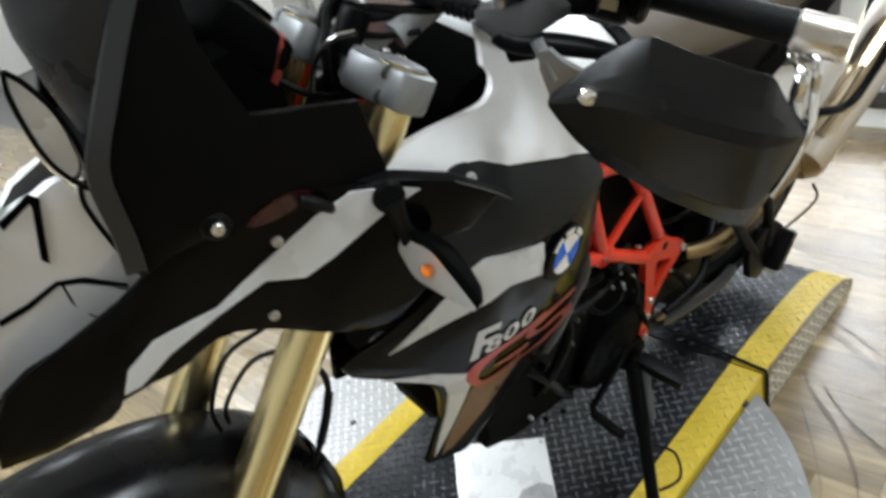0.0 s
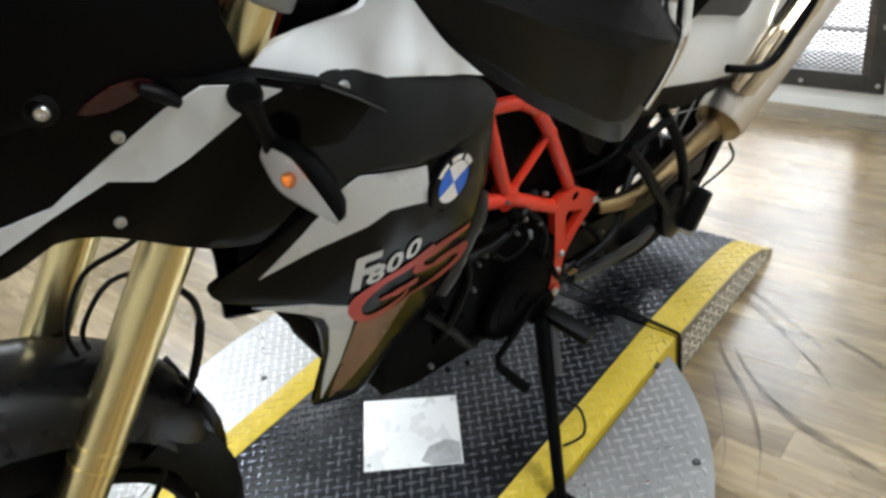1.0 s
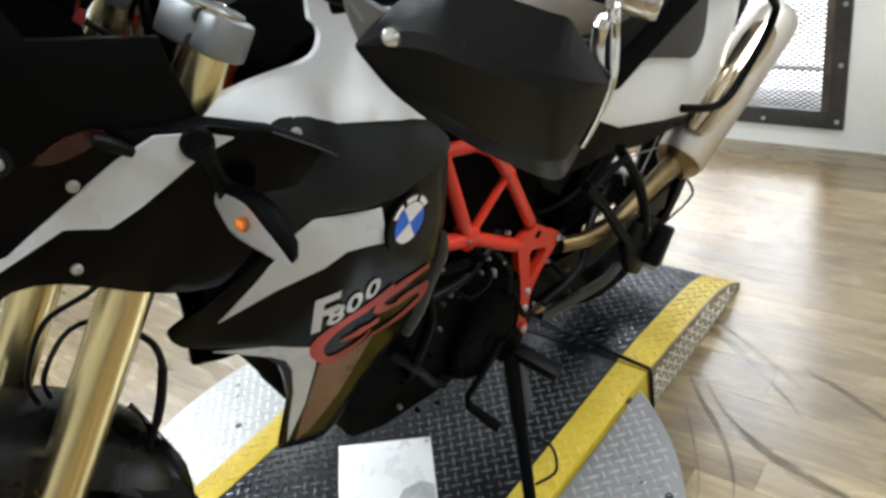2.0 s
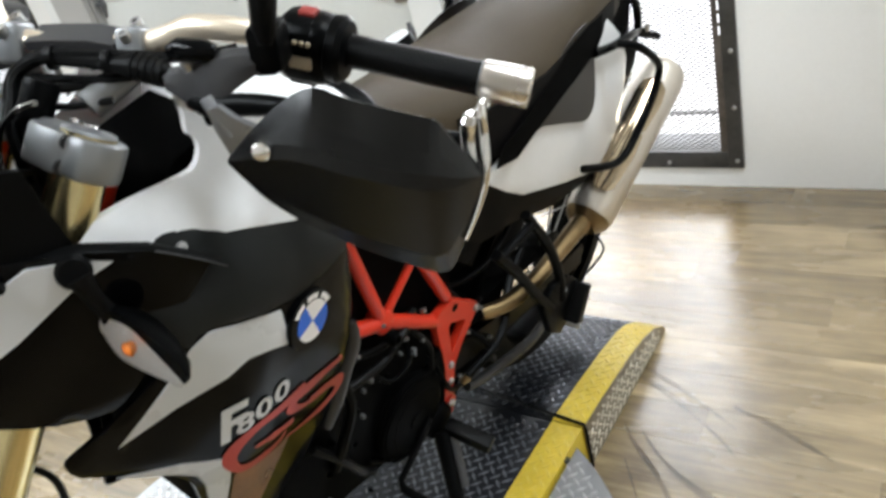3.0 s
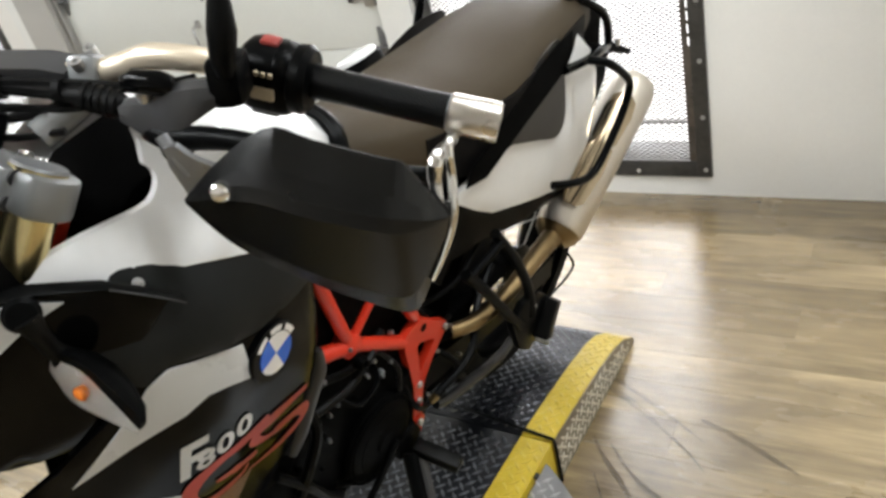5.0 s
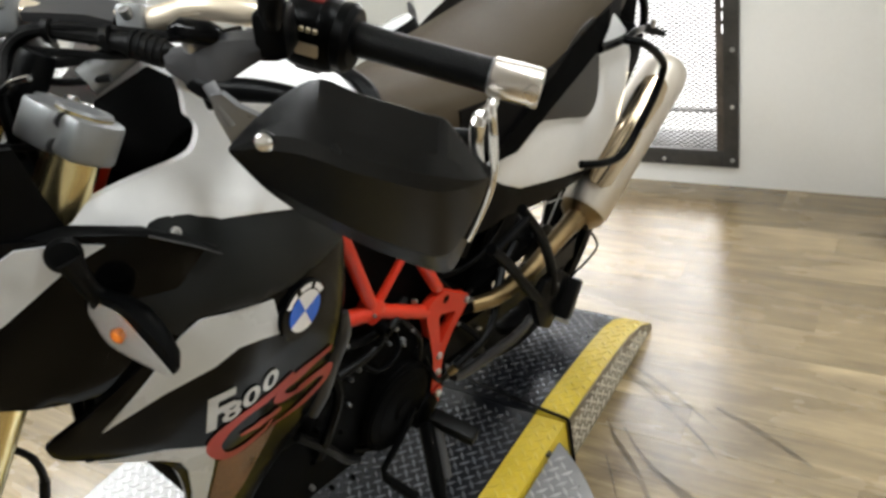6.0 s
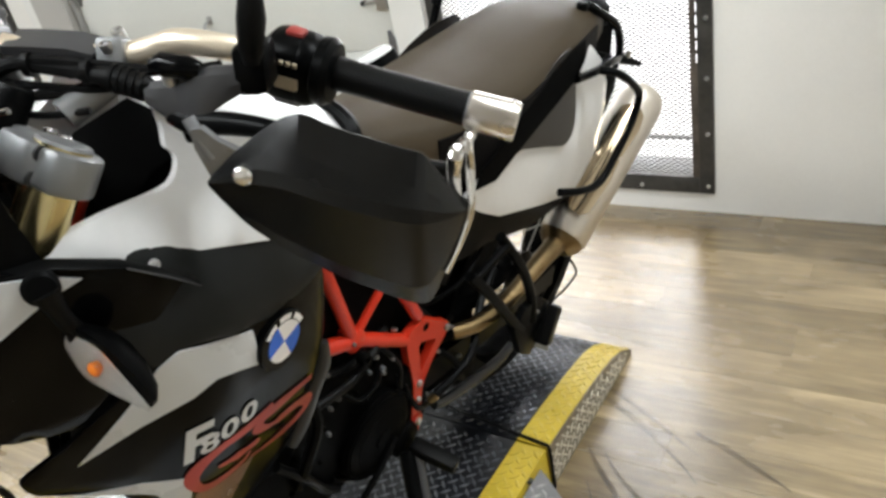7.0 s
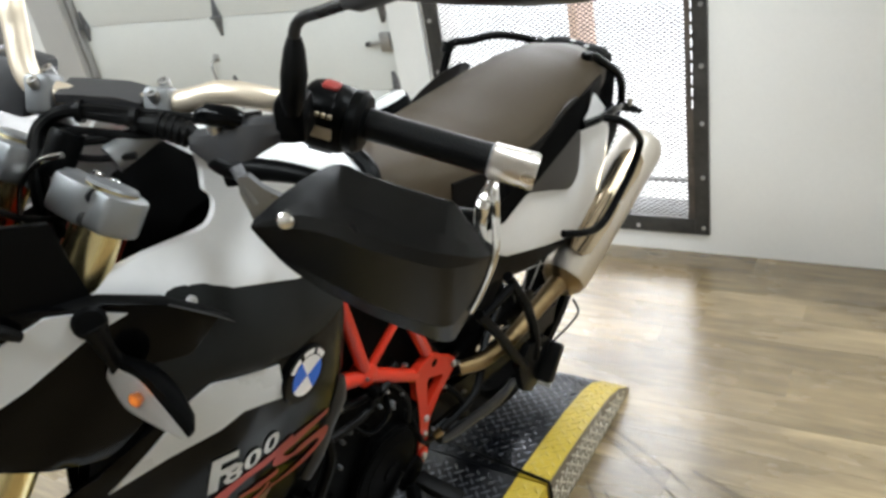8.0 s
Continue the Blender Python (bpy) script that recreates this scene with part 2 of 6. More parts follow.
EMBLEMWHITE = material("emblem_white", (0.78, 0.78, 0.78), 0.2, spread=0.03)
REDBUTTON = material("red_button", (0.22, 0.03, 0.025), 0.35, spread=0.1)
LABELWHITE = material("switch_print", (0.40, 0.33, 0.23), 0.4, spread=0.1)
SKYGLOW = glow_material("outdoor_daylight", (0.96, 0.98, 1.0), 8.0)


# ---------------------------------------------------------------- mesh helpers
def part(name, bm, mat, parent=None, label="", smooth=True, kind="", category="", sharp=35, recalc=True):
    """Links a bmesh as one mesh object."""
    if recalc:
        bmesh.ops.recalc_face_normals(bm, faces=bm.faces)
    me = bpy.data.meshes.new(name)
    for f in bm.faces:
        f.smooth = smooth
    if smooth:
        for e in bm.edges:
            if len(e.link_faces) == 2 and e.calc_face_angle(0) > radians(sharp):
                e.smooth = False
    bm.to_mesh(me)
    bm.free()
    for m in (mat if isinstance(mat, (list, tuple)) else [mat]):
        me.materials.append(m)
    ob = new(name, me)
    ob.parent = parent
    if label or kind or category:
        tagged(ob, label, category, "", kind)
    return ob


def box_bm(x0, x1, y0, y1, z0, z1, bevel=0.0, bm=None, seg=2):
    b = bmesh.new()
    bmesh.ops.create_cube(b, size=1)
    for v in b.verts:
        v.co = ((x0 + x1) / 2 + v.co.x * (x1 - x0), (y0 + y1) / 2 + v.co.y * (y1 - y0), (z0 + z1) / 2 + v.co.z * (z1 - z0))
    if bevel:
        bmesh.ops.bevel(b, geom=b.edges[:], offset=bevel, segments=seg, profile=0.5, affect="EDGES")
    return join(bm, b)


def join(bm, b):
    if bm is None:
        return b
    me = bpy.data.meshes.new("tmp")
    b.to_mesh(me)
    b.free()
    bm.from_mesh(me)
    bpy.data.meshes.remove(me)
    return bm


def moved(b, m, bm=None):
    bmesh.ops.transform(b, matrix=m, verts=b.verts[:])
    return join(bm, b)


def mirrored(bm):
    """The same on the other flank of the machine."""
    b = bm.copy()
    for v in b.verts:
        v.co.x = -v.co.x
    bmesh.ops.reverse_faces(b, faces=b.faces[:])
    return b


def smooth_path(pts, n=6, closed=False):
    """Catmull-Rom through the points."""
    p = [Vector(q) for q in pts]
    if len(p) < 3:
        return p
    out, m = [], len(p)
    for i in range(m if closed else m - 1):
        if closed:
            a, b, c, d = (p[(i + k) % m] for k in (-1, 0, 1, 2))
        else:
            a, b, c, d = p[max(i - 1, 0)], p[i], p[i + 1], p[min(i + 2, m - 1)]
        for k in range(n):
            t = k / n
            out.append(0.5 * (2 * b + (c - a) * t + (2 * a - 5 * b + 4 * c - d) * t * t + (3 * b - a - 3 * c + d) * t ** 3))
    if not closed:
        out.append(p[-1])
    return out


def tube(pts, r, seg=12, smooth=0, bm=None, caps=True, flat=1.0):
    """A round bar swept along points; r a number or one a point."""
    radii = list(r) if isinstance(r, (list, tuple)) else [r] * len(pts)
    if smooth:
        radii = [v[0] for v in smooth_path([(q, 0, 0) for q in radii], smooth)] if len(pts) > 2 else radii
        pts = smooth_path(pts, smooth)
    p = [Vector(q) for q in pts]
    b = bmesh.new()
    rings, up = [], None
    for i, q in enumerate(p):
        d = (p[min(i + 1, len(p) - 1)] - p[max(i - 1, 0)]).normalized()
        if up is None:
            up = d.orthogonal().normalized() if abs(d.z) > 0.95 else Vector((0, 0, 1))
        side = d.cross(up).normalized()
        up = side.cross(d).normalized()
        rings.append([b.verts.new(q + radii[i] * (math.cos(a) * side * flat + math.sin(a) * up)) for a in (2 * math.pi * k / seg for k in range(seg))])
    for a, c in zip(rings, rings[1:]):
        for k in range(seg):
            b.faces.new((a[k], a[(k + 1) % seg], c[(k + 1) % seg], c[k]))
    if caps:
        b.faces.new(rings[0])
        b.faces.new(rings[-1])
    return join(bm, b)


def lathe(axis_at, axis_dir, profile, seg=24, bm=None):
    """Turned shape: profile of (along, radius)."""
    b = bmesh.new()
    rings = []
    for h, r in profile:
        rings.append([b.verts.new((max(r, 1e-5) * math.cos(2 * math.pi * k / seg), max(r, 1e-5) * math.sin(2 * math.pi * k / seg), h)) for k in range(seg)])
    for a, c in zip(rings, rings[1:]):
        for k in range(seg):
            b.faces.new((a[k], a[(k + 1) % seg], c[(k + 1) % seg], c[k]))
    b.faces.new(rings[0])
    b.faces.new(rings[-1])
    m = Matrix.Translation(axis_at) @ Vector(axis_dir).to_track_quat("Z", "Y").to_matrix().to_4x4()
    return moved(b, m, bm)


def loft(rings, bm=None, closed=True, caps=True):
    b = bmesh.new()
    rr = [[b.verts.new(q) for q in ring] for ring in rings]
    n = len(rr[0])
    for a, c in zip(rr, rr[1:]):
        for k in range(n if closed else n - 1):
            b.faces.new((a[k], a[(k + 1) % n], c[(k + 1) % n], c[k]))
    if caps and closed:
        b.faces.new(rr[0])
        b.faces.new(rr[-1])
    return join(bm, b)


def prism(outline, axis, lo, hi, bevel=0.0, bm=None):
    """A flat outline of (a, b) pushed through along axis 0, 1 or 2."""
    b = bmesh.new()

    def at(p, h):
        q = list(p)
        q.insert(axis, h)
        return q
    low = [b.verts.new(at(p, lo)) for p in outline]
    top = [b.verts.new(at(p, hi)) for p in outline]
    b.faces.new(low)
    b.faces.new(top)
    n = len(outline)
    for k in range(n):
        b.faces.new((low[k], low[(k + 1) % n], top[(k + 1) % n], top[k]))
    bmesh.ops.recalc_face_normals(b, faces=b.faces)
    if bevel:
        bmesh.ops.bevel(b, geom=b.edges[:], offset=bevel, segments=2, profile=0.5, affect="EDGES")
    return join(bm, b)


class Flank:
    """A smooth body surface: how far out (x) the flank stands at each (y, z), from a few control places."""

    def __init__(self, control):
        c = np.array(control, float)
        self.p, n = c[:, :2], len(c)
        a = np.zeros((n + 3, n + 3))
        a[:n, :n] = self.kernel(self.p) + 1e-4 * np.eye(n)
        a[:n, n] = a[n, :n] = 1
        a[:n, n + 1:], a[n + 1:, :n] = self.p, self.p.T
        self.w = np.linalg.solve(a, np.r_[c[:, 2], 0, 0, 0])

    def kernel(self, q):
        d = np.linalg.norm(q[:, None] - self.p[None], axis=-1) + 1e-9
        return d * d * np.log(d)

    def __call__(self, y, z):
        q = np.array([[y, z]])
        return float((np.c_[self.kernel(q), np.ones(1), q] @ self.w)[0])


from mathutils.geometry import delaunay_2d_cdt


def inside(p, poly):
    x, y, c = p[0], p[1], False
    for i in range(len(poly)):
        (x1, y1), (x2, y2) = poly[i - 1], poly[i]
        if (y1 > y) != (y2 > y) and x < (x2 - x1) * (y - y1) / (y2 - y1) + x1:
            c = not c
    return c


def panel(outline, surface, thick=0.004, proud=0.0, rounded=3, step=0.02, crown=0.0):
    """A shaped sheet over a flank: an outline of (y, z), rounded through its corners, laid on the surface and given a thickness."""
    edge = [(v.x, v.y) for v in smooth_path([(a, b, 0) for a, b in outline], rounded, True)] if rounded > 1 else list(outline)
    ys, zs = [a for a, _ in edge], [b for _, b in edge]
    pts = list(edge)
    y = min(ys) + step / 2
    row = 0
    while y < max(ys):
        z = min(zs) + step / 2 + (step / 2 if row % 2 else 0)
        while z < max(zs):
            if inside((y, z), edge) and min((y - a) ** 2 + (z - b) ** 2 for a, b in edge) > (0.45 * step) ** 2:
                pts.append((y, z))
            z += step
        y += step
        row += 1
    n = len(edge)
    got = delaunay_2d_cdt([Vector(p) for p in pts], [], [list(range(n))], 1, 1e-6)
    b = bmesh.new()

    def rim(q):
        return min(math.hypot(q[0] - a, q[1] - c) for a, c in edge)
    vs = []
    for q in got[0]:
        d = rim(q)
        out = surface(q[0], q[1]) + proud - 0.0025 * (1 - min(1, d / 0.006)) * (thick > 0.003) + crown * min(1, d / 0.05) ** 0.5
        vs.append(b.verts.new((out, q[0], q[1])))
    for f in got[2]:
        try:
            b.faces.new([vs[k] for k in f])
        except ValueError:
            pass
    bmesh.ops.recalc_face_normals(b, faces=b.faces)
    if sum(f.normal.x * f.calc_area() for f in b.faces) < 0:
        bmesh.ops.reverse_faces(b, faces=b.faces[:])
    rim_edges = [e for e in b.edges if e.is_boundary]
    got2 = bmesh.ops.extrude_edge_only(b, edges=rim_edges)
    for v in [g for g in got2["geom"] if isinstance(g, bmesh.types.BMVert)]:
        v.co.x -= thick
    return b


def strip(outline, surface, mat, name, parent, label="", proud=0.0015, rounded=3, step=0.02, mirror=False):
    """A decal or inlay on a flank."""
    b = panel(outline, surface, 0.002, proud, rounded, step)
    if mirror:
        b2 = mirrored(b)
        b.free()
        b = b2
    return part(name, b, mat, parent, label, recalc=False)


def rod(p0, p1, r, seg=10, bm=None):
    return tube([p0, p1], r, seg, 0, bm)


def bolt_bm(at, d, r=0.007, h=0.004, bm=None):
    return lathe(at, d, [(-0.003, r), (h * 0.6, r), (h, r * 0.75), (h, r * 0.45), (h * 0.4, r * 0.4)], 12, bm)


# ---------------------------------------------------------------- room shell
XW, XE, YS, CEIL = -7.0, 3.6, -4.2, 2.95
part("floor", box_bm(XW, XE, YS, WALL + 0.2, -0.12, -0.005), CONCRETE, None, "flat screed under the plank floor", False, "structure", "floor")
FLOOR = bpy.data.objects["floor"]
part("ceiling", box_bm(XW, XE, YS, WALL + 0.2, CEIL, CEIL + 0.1), CEILPAINT, None, "plain white painted ceiling", False, "structure", "ceiling")
part("wall_south", box_bm(XW, XE, YS - 0.2, YS, 0, CEIL), WALLPAINT, None, "plain white painted wall", False, "structure", "wall")
part("wall_west", box_bm(XW - 0.2, XW, YS, WALL, 0, CEIL), WALLPAINT, None, "plain white painted wall", False, "structure", "wall")
part("wall_east", box_bm(XE, XE + 0.2, YS, WALL, 0, CEIL), WALLPAINT, None, "plain white painted wall", False, "structure", "wall")
W1 = (-1.0, -0.025, 0.12, 2.15)       # opening of the right window: x0, x1, z0, z1
W2 = (-4.85, -3.76, 0.12, 2.15)       # opening of the left window
D1 = (-3.14, -1.195, 0.0, 2.12)       # garage door opening
north = box_bm(XW, W2[0], WALL, WALL + 0.18, 0, CEIL)
for a, c in ((W2[1], D1[0]), (D1[1], W1[0]), (W1[1], XE)):
    box_bm(a, c, WALL, WALL + 0.18, 0, CEIL, 0, north)
for a, c, lo, hi in (W1, W2, D1):
    box_bm(a, c, WALL, WALL + 0.18, hi, CEIL, 0, north)
    if lo > 0:
        box_bm(a, c, WALL, WALL + 0.18, 0, lo, 0, north)
part("wall_north", north, WALLPAINT, None, "white painted wall with two grilled windows and a garage door", False, "structure", "wall")
part("wall_pier", box_bm(0.644, XE, 2.504, WALL - 0.001, 0.0, CEIL, 0.004), WALLPAINT, None, "white painted wall pier standing out from the wall", False, "structure", "wall")


# windows: steel frame bolted on the wall, expanded metal, pane behind
def mesh_grille(x0, x1, z0, z1, y, w=0.024, h=0.0155, t=0.0020):
    verts, faces = [], []
    rows, cols = int((z1 - z0) / h), int((x1 - x0) / w)
    for r in range(rows):
        for up in (1, -1):
            for c in range(cols * 2):
                xa, xb = x0 + c * w / 2, x0 + (c + 1) * w / 2
                mid = z0 + (r + 0.5) * h
                za, zb = (mid, mid + up * h / 2) if c % 2 == 0 else (mid + up * h / 2, mid)
                k = len(verts)
                verts += [(xa, y, za - t), (xb, y, zb - t), (xb, y, zb + t), (xa, y, za + t),
                          (xa, y + 0.002, za), (xb, y + 0.002, zb)]
                faces += [(k, k + 1, k + 2, k + 3), (k + 1, k, k + 4, k + 5), (k + 3, k + 2, k + 5, k + 4)]
    me = bpy.data.meshes.new("grille")
    me.from_pydata(verts, [], faces)
    me.materials.append(BLACKSTEEL)
    return me


def window(name, x0, x1, z0, z1, slotted, rails):
    win = new(name)
    win.location = (x0, WALL, z0)
    tagged(win, "tall window behind a bolted black steel frame with expanded metal", "window", "", "structure")

    def loc(b):
        return moved(b, Matrix.Translation((-x0, -WALL, -z0)))
    fw = 0.062
    a, c, lo, hi = x0 - 0.032, x1 + 0.045, z0 - 0.04, z1 + 0.04
    yf0, yf1 = WALL - 0.014, WALL + 0.002
    part("window_frame", loc(box_bm(a, a + fw, yf0, yf1, lo, hi, 0.002)), BLACKSTEEL, win)
    part("window_frame", loc(box_bm(c - fw + 0.012, c, yf0, yf1, lo, hi, 0.002)), BLACKSTEEL, win)
    part("window_frame", loc(box_bm(a + fw, c - fw + 0.012, yf0, yf1, lo, lo + fw, 0.002)), BLACKSTEEL, win)
    part("window_frame", loc(box_bm(a + fw, c - fw + 0.012, yf0, yf1, hi - fw, hi, 0.002)), BLACKSTEEL, win)
    if slotted:                                   # perforated angle along the closing side
        s = box_bm(c - fw - 0.012, c - fw + 0.007, yf0 + 0.004, yf0 + 0.007, lo + fw, hi - fw)
        box_bm(c - fw - 0.012, c - fw - 0.009, yf0 + 0.007, yf1 + 0.02, lo + fw, hi - fw, 0, s)
        z = lo + fw
        while z < hi - fw:
            box_bm(c - fw + 0.007, c - fw + 0.012, yf0 + 0.004, yf0 + 0.007, z, z + (0.42 if z < lo + fw + 0.1 else 0.012), 0, s)
            z += 0.42 + 0.03 if z < lo + fw + 0.1 else 0.042
        part("slotted_angle", loc(s), RUSTSTEEL, win, "perforated black steel angle", False)
    for zz in [lo + 0.03 + k * 0.2 for k in range(11)]:
        for xx in (a + 0.025, c - 0.02):
            part("bolt", loc(bolt_bm((xx, yf0, zz), (0, -1, 0), 0.008, 0.006)), ZINC, win)
    for xx in (a + 0.2, a + 0.5, c - 0.26, c - 0.5):
        part("bolt", loc(bolt_bm((xx, yf0, lo + 0.022), (0, -1, 0), 0.008, 0.006)), ZINC, win)
    # added sheet that hides the sunlit sill behind the frame
    part("sill_cover", loc(box_bm(x0 + 0.001, x1 - 0.001, WALL + 0.012, WALL + 0.178, z0 + 0.0005, z0 + 0.008, 0.001)), BLACKSTEEL, win, "dark sheet added over the sill to dull it")
    for z, hgt in rails:
        part("rail", loc(box_bm(a + fw, c - fw, WALL + 0.03, WALL + 0.06, z, z + hgt, 0.003)), BLACKSTEEL, win)
    g = new("grille", mesh_grille(a + fw - 0.004, c - fw + 0.004, lo + fw - 0.004, hi - fw, WALL + 0.004))
    g.parent, g.location = win, (-x0, -WALL, -z0)
    tagged(g, "black expanded metal mesh", "", "", "stuff")
    p = part("pane", loc(box_bm(x0, x1, WALL + 0.10, WALL + 0.104, z0, z1)), glass_material("window_glass"), win, smooth=False)
    p.visible_shadow = False
    return win


window("window_1", *W1, True, [(0.268, 0.006)])
window("window_2", *W2, False, [(0.56, 0.05), (0.70, 0.04)])

# outdoors: pale overcast brightness, a brick pier and the kerb
part("backdrop", box_bm(-12, 9, 9.0, 9.05, -1.5, 7), SKYGLOW, None, "hazy white overcast daylight far outside", False, "structure", "backdrop")
part("pavement", box_bm(-12, 9, WALL + 0.19, 3.42, -0.14, -0.02, 0.004), CONCRETE, None, "grey concrete strip along the outside of the wall", False, "structure", "pavement")
part("ground", box_bm(-12, 9, 3.42, 9.0, -0.14, -0.06), PALEYARD, None, "pale concrete yard outside the windows", False, "structure", "ground")
part("brick_pier", box_bm(-0.885, -0.838, 4.0, 4.25, -0.06, 3.4, 0.006), BRICK, None, "slim pale brick pier outside the window", False, "structure", "pier")

# garage door
door = new("door_1")
door.location = (D1[0], WALL, 0)
tagged(door, "closed white sectional garage door with steel hinges", "garage door", "", "structure")


def dl(b):
    return moved(b, Matrix.Translation((-D1[0], -WALL, 0)))


JOINTS = [0.0, 0.28, 0.632, 0.982, 1.332, 1.682, 2.08]
for z0, z1 in zip(JOINTS, JOINTS[1:]):
    part("door_panel", dl(box_bm(D1[0] + 0.03, D1[1] - 0.003, WALL + 0.004, WALL + 0.045, z0 + 0.0015, z1 - 0.0015, 0.003)), DOORPAINT, door)


def hinge(x, z, left):
    out = [(-0.028, 0), (-0.006, 0.082), (0.006, 0.082), (0.028, 0), (0.006, -0.082), (-0.006, -0.082)] if not left else \
        [(-0.02, 0.012), (-0.014, 0.082), (0.0, 0.082), (0.035, 0.0), (0.0, -0.07), (-0.014, -0.07), (-0.02, -0.012)]
    h = part("hinge", dl(prism([(x + a, z + c) for a, c in out], 1, WALL - 0.002, WALL + 0.004, 0.001)), DARKSTEEL, door)
    part("knuckle", dl(rod((x - 0.03, WALL - 0.008, z), (x + 0.03, WALL - 0.008, z), 0.008, 10)), DARKSTEEL, h)
    for zz in (-0.05, -0.02, 0.025, 0.05):
        part("bolt", dl(bolt_bm((x, WALL - 0.002, z + zz), (0, -1, 0), 0.006, 0.005)), DARKSTEEL, h)
    return h


for z in JOINTS[1:-1]:
    hinge(-2.13, z, False)
    hinge(D1[0] + 0.06, z, True)
    hinge(D1[1] - 0.03, z - 0.0, True)
handle = part("handle", dl(tube([(-2.215, WALL + 0.004, 0.80), (-2.215, WALL - 0.035, 0.785), (-2.21, WALL - 0.04, 0.74), (-2.205, WALL - 0.035, 0.69), (-2.205, WALL + 0.004, 0.675)], 0.007, 8, 4)), ZINC, door, "black lift handle")
for zz in (0.80, 0.672):
    part("plate", dl(box_bm(-2.228, -2.198, WALL - 0.001, WALL + 0.004, zz - 0.018, zz + 0.018, 0.002)), ZINC, handle)
latch = part("latch", dl(box_bm(-1.255, -1.205, WALL - 0.018, WALL + 0.004, 0.80, 0.875, 0.004)), ZINC, door, "steel side latch")
part("bolt_bar", dl(rod((-1.32, WALL - 0.012, 0.83), (-1.25, WALL - 0.012, 0.838), 0.007)), ZINC, latch)
part("bolt_tip", dl(rod((-1.325, WALL - 0.012, 0.83), (-1.305, WALL - 0.012, 0.832), 0.010)), BLACKSTEEL, latch)
part("track", dl(box_bm(D1[0] + 0.002, D1[0] + 0.03, WALL - 0.03, WALL + 0.01, 0.0, 2.1, 0.004)), ZINC, door, "galvanised vertical track")
part("trim_door_left", box_bm(-3.40, D1[0], WALL - 0.06, WALL - 0.001, 0.0, 2.3, 0.003), JAMB, None, "grey painted door jamb", False, "structure", "trim")
part("trim_window_left", box_bm(-3.52, -3.404, WALL - 0.03, WALL - 0.001, 0.0, 2.3, 0.003), TRIM, None, "white painted upright trim", False, "structure", "trim")
part("trim_door_right", box_bm(D1[1] + 0.002, -1.045, WALL - 0.022, WALL - 0.001, 0.0, 2.3, 0.003), TRIM, None, "white painted upright trim beside the garage door", False, "structure", "trim")

# housings for the added ceiling lights, out of view
for lx, ly, watts in FILL_LIGHTS:
    fit_ = new("fill_light_housing")
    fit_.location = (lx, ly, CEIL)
    tagged(fit_, "unseen housing of an added ceiling fill light", "ceiling light", "ceiling lights")
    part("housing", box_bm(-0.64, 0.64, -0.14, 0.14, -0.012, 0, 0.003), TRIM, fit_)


# ---------------------------------------------------------------- platform
plat = new("platform")
YAW_P = -2.5
plat.matrix_world = pose(-0.05 - 0.36, 1.575, 0, 0, 0, YAW_P)      # origin: middle of the joint between deck and ramp
tagged(plat, "low steel motorcycle platform, grey chequer deck with yellow edges", "platform")
HALF, YEL = 0.36, 0.078
RAMP = [(0.0, 0.123), (0.13, 0.115), (0.28, 0.101), (0.39, 0.084), (0.46, 0.060), (0.525, 0.018)]


def ramp_z(y):
    if y <= 0:
        return DECK
    for (a, za), (c, zc) in zip(RAMP, RAMP[1:]):
        if y <= c:
            return za + (zc - za) * (y - a) / (c - a)
    return RAMP[-1][1]


part("deck", box_bm(-HALF + YEL, HALF - YEL, -2.1, -0.004, 0.0, DECK, 0.001), DECKGREY, plat, "dark grey worn chequer plate")
for s in (-1, 1):
    a, c = sorted((s * HALF, s * (HALF - YEL)))
    part("edge_strip", box_bm(a, c, -2.1, -0.004, 0.0, DECK + 0.0015, 0.002), YELLOW, plat, "scuffed yellow painted edge")


def ramp_body(x0, x1, extra=0.0):
    b = bmesh.new()
    prof = [(y, z + extra) for y, z in RAMP]
    lo = [(RAMP[-1][0], 0.0), (0.0, 0.0)]
    ring = prof + lo
    l = [b.verts.new((x0, y, z)) for y, z in ring]
    r = [b.verts.new((x1, y, z)) for y, z in ring]
    b.faces.new(l)
    b.faces.new(r)
    for k in range(len(ring)):
        b.faces.new((l[k], l[(k + 1) % len(ring)], r[(k + 1) % len(ring)], r[k]))
    return b


part("ramp", ramp_body(-HALF + YEL, HALF - YEL), DECKGREY, plat, "dark grey chequer plate ramp", sharp=12)
for s in (-1, 1):
    a, c = sorted((s * HALF, s * (HALF - YEL)))
    part("ramp_strip", ramp_body(a, c, 0.0015), YELLOW, plat, "worn yellow painted ramp edge", sharp=12)
    part("side_plate", prism([(y, z * 0.985) for y, z in RAMP] + [(RAMP[-1][0], 0.0), (0.0, 0.0)], 0, s * HALF, s * (HALF + 0.003)), STEELSIDE, plat, "bare chequer plate side")


